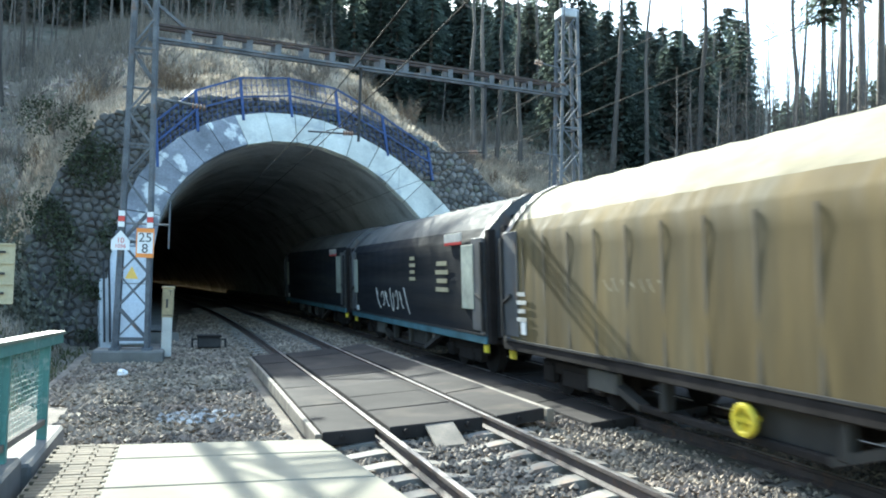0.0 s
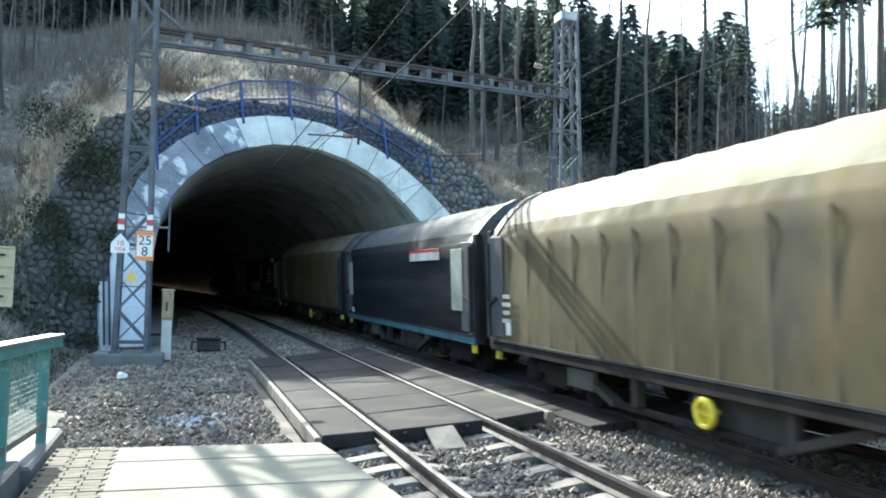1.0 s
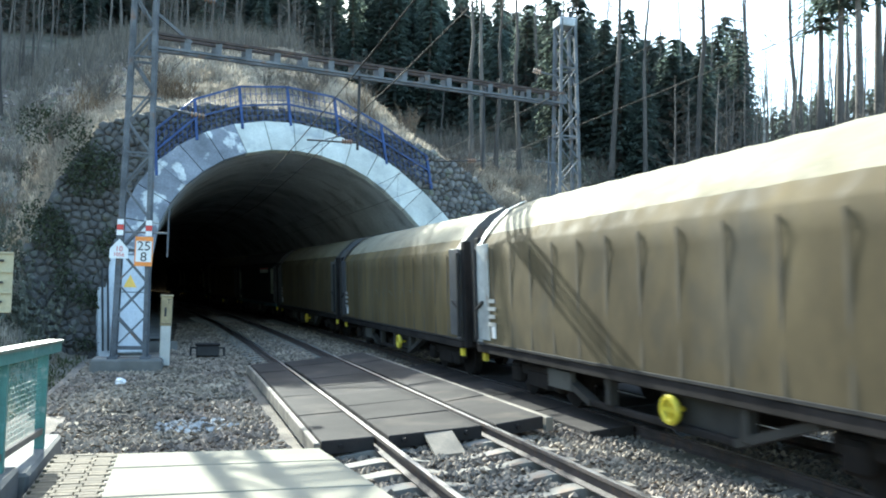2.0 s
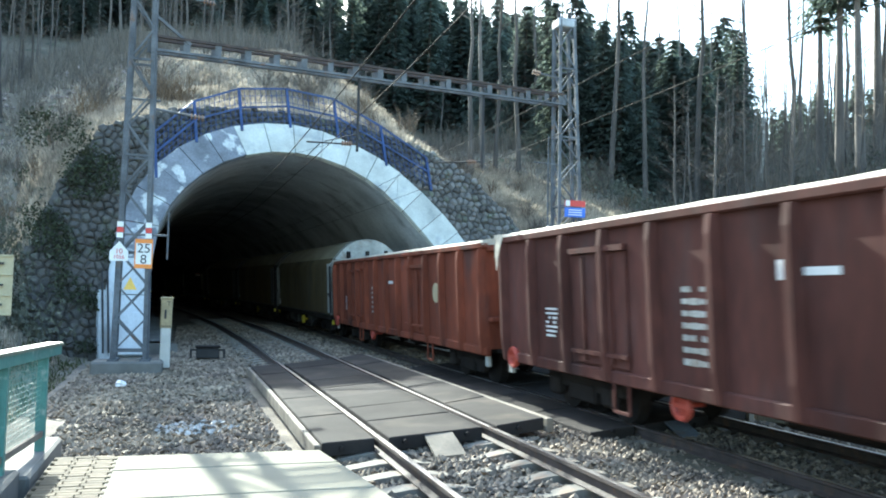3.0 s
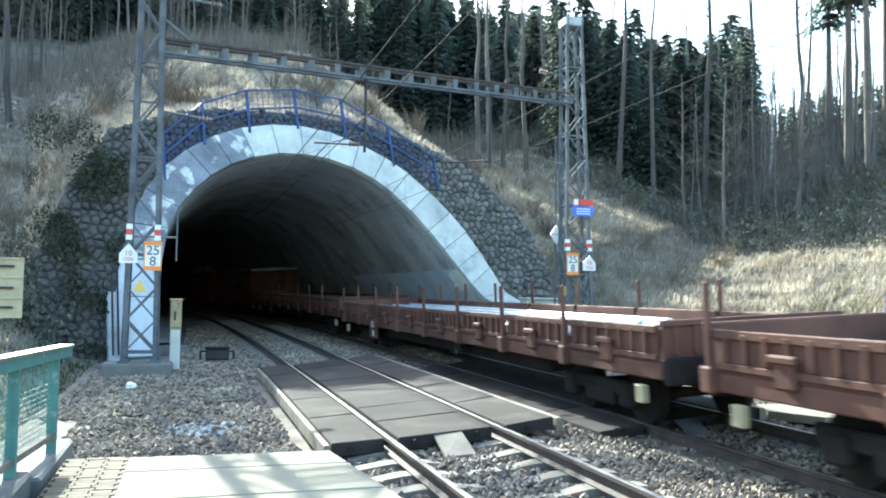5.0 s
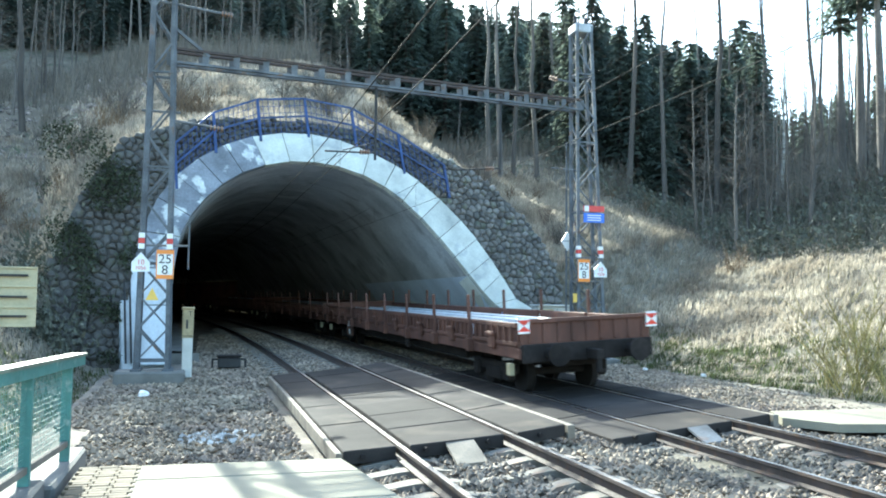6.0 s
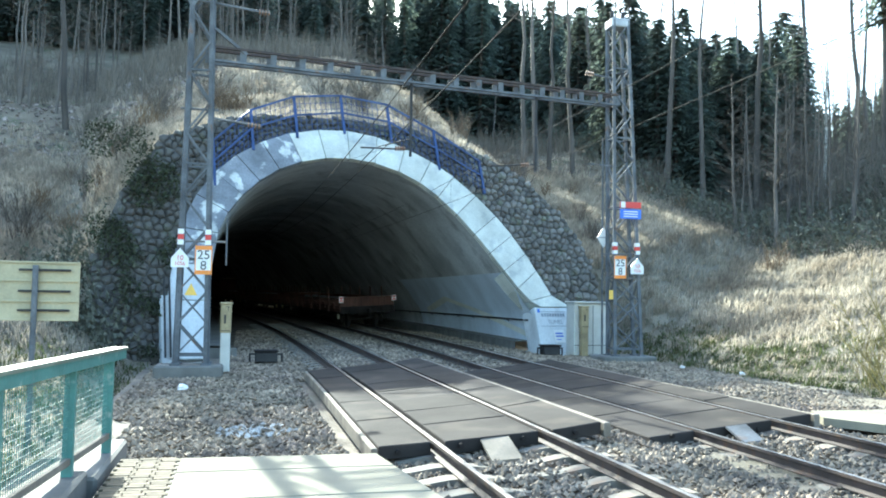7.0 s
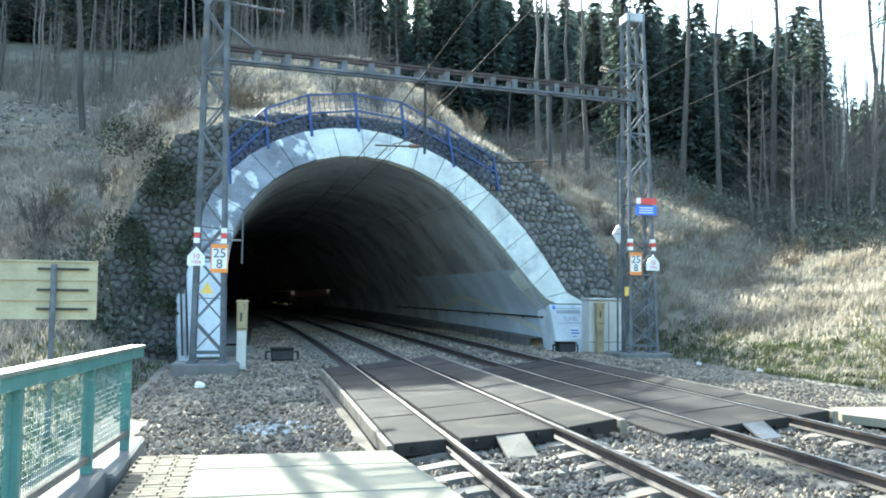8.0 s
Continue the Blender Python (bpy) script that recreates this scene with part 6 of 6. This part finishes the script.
def gondola(label, paint, length, seed=1, rim=None):
    w = empty("gondola_wagon", label, "open wagon", "high-sided wagons")
    L, half, foot, top = length / 2 - 0.6, 1.45, 0.86, 2.95
    for sx in (-1, 1):
        bm = bmesh.new()
        box(bm, (sx * half, 0, (foot + top) / 2), (0.05, 2 * L, top - foot), 0.005)
        part("side_wall", bm, paint, w)
        bm = bmesh.new()
        box(bm, (sx * (half + 0.03), 0, top - 0.02), (0.14, 2 * L + 0.1, 0.12), 0.02)
        part("top_rail", bm, paint, w)
        bm = bmesh.new()
        box(bm, (sx * (half + 0.01), 0, foot - 0.04), (0.12, 2 * L + 0.06, 0.18), 0.02)
        part("sole_bar", bm, paint, w)
        n = 12
        for i in range(n + 1):
            y = -L + 0.12 + (2 * L - 0.24) * i / n
            bm = bmesh.new()
            rings = []
            for z, o in ((foot - 0.1, 0.09), (foot + 0.25, 0.13), (top - 0.3, 0.13), (top - 0.08, 0.1)):
                rings.append([(sx * (half + 0.02), y - 0.09, z), (sx * (half + o + 0.03), y - 0.05, z), (sx * (half + o + 0.03), y + 0.05, z), (sx * (half + 0.02), y + 0.09, z)])
            loft(bm, rings, closed=True, caps=True)
            part("side_post", bm, paint, w)
        for yd in (-L * 0.36, L * 0.52):
            door = empty("door")
            door.parent = w
            for k in (-1, 1):
                bm = bmesh.new()
                box(bm, (sx * (half + 0.045), yd + k * 0.4, 1.75), (0.04, 0.76, 1.6), 0.01)
                part("leaf", bm, paint, door)
            bm = bmesh.new()
            for k in (-0.4, 0.4):
                bar(bm, (sx * (half + 0.09), yd + k, 1.0), (sx * (half + 0.09), yd + k, 2.5), 0.05)
            bar(bm, (sx * (half + 0.09), yd - 0.8, 1.12), (sx * (half + 0.09), yd + 0.8, 1.12), 0.06)
            bar(bm, (sx * (half + 0.09), yd - 0.8, 2.6), (sx * (half + 0.09), yd + 0.8, 2.6), 0.08)
            part("bolt_bar", bm, paint, door)
    for sg in (-1, 1):
        bm = bmesh.new()
        box(bm, (0, sg * L, (foot + top) / 2), (2 * half, 0.05, top - foot), 0.005)
        part("end_wall", bm, paint, w)
        bm = bmesh.new()
        for x in (-0.6, 0.6):
            box(bm, (x, sg * (L + 0.09), 1.9), (0.14, 0.18, 2.0), 0.02)
        for z in (1.45, top - 0.1):
            box(bm, (0, sg * (L + 0.1), z), (2 * half, 0.2, 0.1), 0.02)
        part("end_rib", bm, paint, w)
        for x in (-0.85, 0.85):
            bm = bmesh.new()
            box(bm, (x, sg * (L + 0.13), 1.42), (0.13, 0.04, 0.16), 0.01)
            part("lamp_bracket", bm, SIGNYELLOW, w)
        buffers(w, sg * (L + 0.08), sg)
        bogie(w, sg * (L - 2.2))
        bm = bmesh.new()
        box(bm, (-1.42, sg * (L - 0.12), 0.62), (0.08, 0.14, 0.22), 0.01)
        part("step", bm, PALEEND, w)
    # load under a pale cover, rounded over the rim
    bm = bmesh.new()
    rows = []
    rnd = random.Random(seed)
    for i in range(25):
        y = -L - 0.05 + (2 * L + 0.1) * i / 24
        rows.append([(x, y, top + z + 0.015 * rnd.random()) for x, z in ((-half - 0.1, -0.02), (-half - 0.08, 0.07), (-half + 0.2, 0.1), (-0.6, 0.12), (0, 0.13), (0.6, 0.12), (half - 0.2, 0.1), (half + 0.08, 0.07), (half + 0.1, -0.02))])
    loft(bm, rows)
    for row in (rows[0], rows[-1]):
        bm.faces.new([bm.verts.new(p) for p in row])
    part("load_cover", bm, LOADCOVER if rim is None else rim, w, smooth=True)
    bm = bmesh.new()
    box(bm, (0, 0, 0.85), (2.5, 2 * L, 0.16), 0.02)
    box(bm, (0, 0, 0.55), (0.8, 3.2, 0.4), 0.05)
    part("underframe", bm, UNDERFRAME, w)
    rows = ((L - 2.0, 1.5, 0.4, 0.5, SIGNWHITE), (L - 1.2, 1.3, 0.3, 0.5, SIGNWHITE), (L * 0.22, 1.6, 0.55, 1.0, PALEEND))
    for y, z, wy, hz, mt in rows:
        bm = bmesh.new()
        for r in range(7):
            yy = y + wy / 2
            while yy > y - wy / 2 + 0.06:
                ln = rnd.uniform(0.04, 0.16)
                if rnd.random() < 0.85:
                    box(bm, (-half - 0.03, yy - ln / 2, z - hz / 2 + hz * (r + 0.5) / 7), (0.008, ln, hz / rnd.uniform(12, 18)), 0)
                yy -= ln + 0.018
        part("marking", bm, mt, w)
    bm = bmesh.new()
    box(bm, (-half - 0.03, L * 0.02, 2.22), (0.008, 0.26, 0.2), 0)
    box(bm, (-half - 0.03, L * 0.02 - 0.45, 2.2), (0.008, 0.5, 0.08), 0)
    part("emblem", bm, SIGNWHITE, w)
    bm = bmesh.new()
    bar(bm, (-half - 0.025, -L * 0.58, 1.95), (-half - 0.04, -L * 0.58, 1.95), 0.46, sides=18)
    part("round_mark", bm, CREAM, w)
    handwheel(w, L * 0.28, 0.62, REDWHEEL)
    handwheel(w, L - 0.45, 0.82, REDWHEEL, x=-1.52)
    # the cover's loose corner, hanging over the rim
    bm = bmesh.new()
    drop = [(0.0, 0.0, 0.1), (0.03, 0.05, -0.12), (0.05, 0.02, -0.32), (0.02, 0.08, -0.55)]
    loft(bm, [[(-half - 0.12 - o, L + 0.02 + e - f * (1 - 0.28 * k), top + z - 0.1 * f) for f in (0.0, 0.12, 0.3)] for k, (o, e, z) in enumerate(drop)])
    loft(bm, [[(-half - 0.1 + f, L + 0.24 + 0.3 * o, top + z - 0.1 * f) for f in (0.0, 0.2, 0.45)] for o, e, z in drop[:3]])
    part("cover_flap", bm, LOADCOVER if rim is None else rim, w, smooth=True)
    for yy in (-L + 3.6, L - 4.2):
        bm = bmesh.new()
        for k in (-0.2, 0.2):
            bar(bm, (-half - 0.06, yy + k, foot - 0.1), (-half - 0.06, yy + k, 0.36), 0.03)
        bar(bm, (-half - 0.06, yy - 0.2, 0.36), (-half - 0.06, yy + 0.2, 0.36), 0.04)
        part("step_iron", bm, paint, w)
    return w


def flat_wagon(label, length, tail=False):
    w = empty("flat_wagon", label, "flat wagon", "low-sided wagons")
    L, half, floor, top = length / 2 - 0.62, 1.42, 1.14, 1.56
    n = 8
    bay = 2 * L / n
    for sx in (-1, 1):
        for i in range(n):
            y = -L + bay * (i + 0.5)
            bm = bmesh.new()
            box(bm, (sx * half, y, (floor + top) / 2 - 0.05), (0.05, bay - 0.16, top - floor + 0.06), 0.006)
            box(bm, (sx * (half + 0.03), y, top - 0.06), (0.07, bay - 0.16, 0.1), 0.01)
            box(bm, (sx * (half + 0.03), y, floor - 0.0), (0.07, bay - 0.16, 0.08), 0.01)
            for k in range(-3, 4):
                box(bm, (sx * (half + 0.04), y + k * bay / 8, (floor + top) / 2), (0.08, 0.06, top - floor - 0.1), 0.01)
            part("drop_side", bm, RUST, w)
            bm = bmesh.new()
            box(bm, (sx * (half + 0.08), y, 1.16), (0.1, 0.28, 0.34), 0.03)
            box(bm, (sx * (half + 0.12), y, 1.3), (0.08, 0.4, 0.09), 0.02)
            part("hinge", bm, RUST, w)
        for i in range(1, n + 1):
            y = -L + 0.06 + (2 * L - 0.12) * i / n
            bm = bmesh.new()
            box(bm, (sx * (half + 0.08), y, 1.47), (0.07, 0.09, 1.26), 0.02)
            box(bm, (sx * (half + 0.08), y, 0.98), (0.16, 0.2, 0.3), 0.02)
            part("stake", bm, RUST, w)
        bm = bmesh.new()
        box(bm, (sx * (half - 0.02), 0, 0.95), (0.12, 2 * L, 0.22), 0.02)
        part("sole_bar", bm, RUST, w)
        bm = bmesh.new()
        box(bm, (sx * (half + 0.02), L * 0.56, 0.74), (0.05, 1.0, 0.55), 0.01)
        part("number_board", bm, RUST, w)
        bm = bmesh.new()
        for r in range(3):
            box(bm, (sx * (half + 0.05), L * 0.56, 0.84 + 0.07 * r), (0.01, 0.6 - 0.1 * r, 0.03), 0)
        box(bm, (sx * (half + 0.05), L * 0.56, 0.62), (0.01, 0.2, 0.18), 0)
        part("marking", bm, SIGNWHITE, w)
    for sg in (-1, 1):
        bm = bmesh.new()
        box(bm, (0, sg * L, 1.36), (2 * half, 0.06, 0.5), 0.01)
        for k in range(-4, 5):
            box(bm, (k * 0.31, sg * (L + 0.04), 1.36), (0.07, 0.05, 0.4), 0.01)
        box(bm, (0, sg * (L + 0.04), 1.58), (2 * half + 0.1, 0.1, 0.08), 0.01)
        part("end_flap", bm, RUST, w)
        bm = bmesh.new()
        box(bm, (0, sg * (L + 0.05), 0.95), (2 * half, 0.12, 0.36), 0.02)
        part("headstock", bm, UNDERFRAME, w)
        buffers(w, sg * (L + 0.1), sg)
        bogie(w, sg * (L - 2.4))
        bm = bmesh.new()
        box(bm, (-1.45, sg * (L - 0.5), 0.62), (0.1, 0.2, 0.24), 0.01)
        part("step", bm, CREAM, w)
    bm = bmesh.new()
    box(bm, (0, 0, 1.02), (2 * half, 2 * L, 0.1), 0.01)
    part("floor", bm, UNDERFRAME, w)
    part("centre_sill", bx((0, 0, 0.75), (0.9, 2 * L - 1, 0.3), 0.03), UNDERFRAME, w)
    for sx in (-1, 1):
        part("brake_tray", bx((sx * 0.76, 0, 0.72), (0.58, 2 * L - 8.6, 0.42), 0.04), UNDERFRAME, w)
    rnd = random.Random(5)
    src = None
    for i in range(13):
        x = -1.25 + 2.5 * i / 12
        m = pose(x, 0.9 + 0.3 * rnd.random(), 1.27 + 0.07 * (i % 3 == 1), 0, 0, 0.15 * (rnd.random() - 0.5))
        if src is None:
            bm = bmesh.new()
            box(bm, (0, 0, 0), (0.15, 2 * L - 4.2, 0.18), 0.02)
            src = part("steel_bar", bm, BRIGHTSTEEL, w, "pale steel bar of the load")
            src.matrix_basis = m
        else:
            share("steel_bar", src, w, m)
    bm = bmesh.new()
    for yy in np.linspace(-L + 2, L - 2, 7):
        box(bm, (0, float(yy), 1.2), (2.4, 0.12, 0.28), 0.01)
    part("bearer", bm, UNDERFRAME, w)
    handwheel(w, -L * 0.2, 0.72, UNDERFRAME, x=-1.35)
    if tail:
        for sx in (-1, 1):
            plate = empty("tail_plate")
            plate.parent = w
            plate.matrix_basis = pose(sx * 1.4, -L - 0.14, 1.5)
            bm = bmesh.new()
            box(bm, (0, 0, 0), (0.24, 0.02, 0.3), 0.005)
            part("plate", bm, TAILGLOW, plate, "white reflective tail plate with a faint added glow")
            bm = bmesh.new()
            prism(bm, [(-0.11, -0.14), (-0.11, 0.14), (0, 0)], 0.004, Matrix.Translation((0, -0.016, 0)) @ pose(0, 0, 0, 0, -90, 0))
            prism(bm, [(0.11, -0.14), (0, 0), (0.11, 0.14)], 0.004, Matrix.Translation((0, -0.016, 0)) @ pose(0, 0, 0, 0, -90, 0))
            part("red_wedge", bm, TAILRED, plate)
    return w


TP = 13.65
train = []  # (wagon, its middle when the clip starts)


def couple(w, front, length):
    train.append((w, front - length / 2))


SMEAR = mat("faded spray smear", (0.4, 0.34, 0.23), 0.8)
DULLSPRAY = mat("dull grey green spray", (0.09, 0.11, 0.08), 0.8)
DUSTWHITE = mat("dusty white lettering", (0.6, 0.58, 0.52), 0.7)
GREENGREY = mat("grey green panel", (0.4, 0.42, 0.34), 0.7, fine=12, coarse=1.4)
WHITEMARKS = [("bars", 5.35, 1.55, 0.4, 0.6, DUSTWHITE), ("plate", 5.3, 1.18, 0.2, 0.24, SIGNWHITE), ("wheel", -0.6, 0.53, 0, 0, WHEELYELLOW)]
NAVYMARKS = [("plate", -4.4, 2.95, 1.1, 0.2, DUSTWHITE), ("plate", -4.4, 2.83, 1.1, 0.07, SIGNRED), ("plate", -5.3, 2.1, 0.7, 1.35, GREENGREY),
             ("plate", 5.55, 2.1, 0.5, 1.1, GREENGREY), ("plate", 5.3, 1.05, 0.3, 0.16, SIGNWHITE)]
LOGOMARKS = [("plate", -2.9, 2.66, 2.4, 0.2, DUSTWHITE), ("plate", -2.9, 2.8, 2.4, 0.07, SIGNRED)] + NAVYMARKS[2:]
GRAFFITI = NAVYMARKS + [("scrawl", 1.0, 1.45, 3.6, 0.7, DUSTWHITE), ("bars", -3.6, 2.1, 0.9, 0.8, CREAM), ("bars", -1.2, 2.3, 0.5, 0.7, CREAM)]
couple(tarp_wagon("covered_wagon", "navy tarpaulin wagon running ahead into the tunnel", NAVY, TP, ENDWALL, NAVYMARKS, seed=1), 42.2, TP)
couple(tarp_wagon("covered_wagon", "dirty navy tarpaulin wagon with pale spray paint", NAVY, TP, ENDWALL, GRAFFITI, seed=2), 28.55, TP)
couple(tarp_wagon("covered_wagon", "dusty tan tarpaulin wagon with a yellow brake wheel", TAN, TP, ENDWALL, WHITEMARKS + [("scrawl", 1.6, 1.95, 1.6, 0.22, SMEAR)], seed=3), 14.9, TP)
couple(tarp_wagon("covered_wagon", "navy tarpaulin wagon with pale grey-green panels", NAVY, TP, ENDWALL, LOGOMARKS, seed=4), 1.25, TP)
couple(tarp_wagon("covered_wagon", "brown-grey dusty tarpaulin wagon", BROWNTARP, TP, ENDWALL, WHITEMARKS, seed=5), -12.4, TP)
couple(tarp_wagon("covered_wagon", "tan tarpaulin wagon smeared with faded spray paint", TAN, TP, ENDWALL, WHITEMARKS[:2] + [("wheel", -1.15, 0.53, 0, 0, WHEELYELLOW), ("scrawl", -1.2, 1.85, 5.2, 0.3, DULLSPRAY)], seed=6), -26.05, TP)
couple(tarp_wagon("covered_wagon", "brown-grey tarpaulin wagon with a pale end wall", BROWNTARP, TP, PALEEND, WHITEMARKS, seed=7), -39.7, TP)
couple(gondola("red oxide high-sided open wagon with a covered load", OXIDE, 16.2, 1), -53.1, 16.2)
couple(gondola("faded maroon high-sided open wagon under a pale cover", MAROON, 16.4, 2), -69.3, 16.4)
couple(flat_wagon("rusty low-sided wagon with stakes, loaded with steel bars", 22.5), -86.2, 22.5)
couple(flat_wagon("rusty low-sided wagon laden with pale steel bars", 22.5), -108.7, 22.5)
couple(flat_wagon("last rusty low-sided wagon, carrying two tail plates", 22.5, tail=True), -131.2, 22.5)


def motions():
    for w, s in train:
        rows = []
        for i in range(33):
            t = i * 0.25
            y = s + travel(t)
            rows.append((t, pose(T2 + drift(y), y, -0.075 + grade(y), 0.57 * ease(18, 26, y), -3.2, math.degrees(heading(y)))))
        walk(w, rows)


motions()
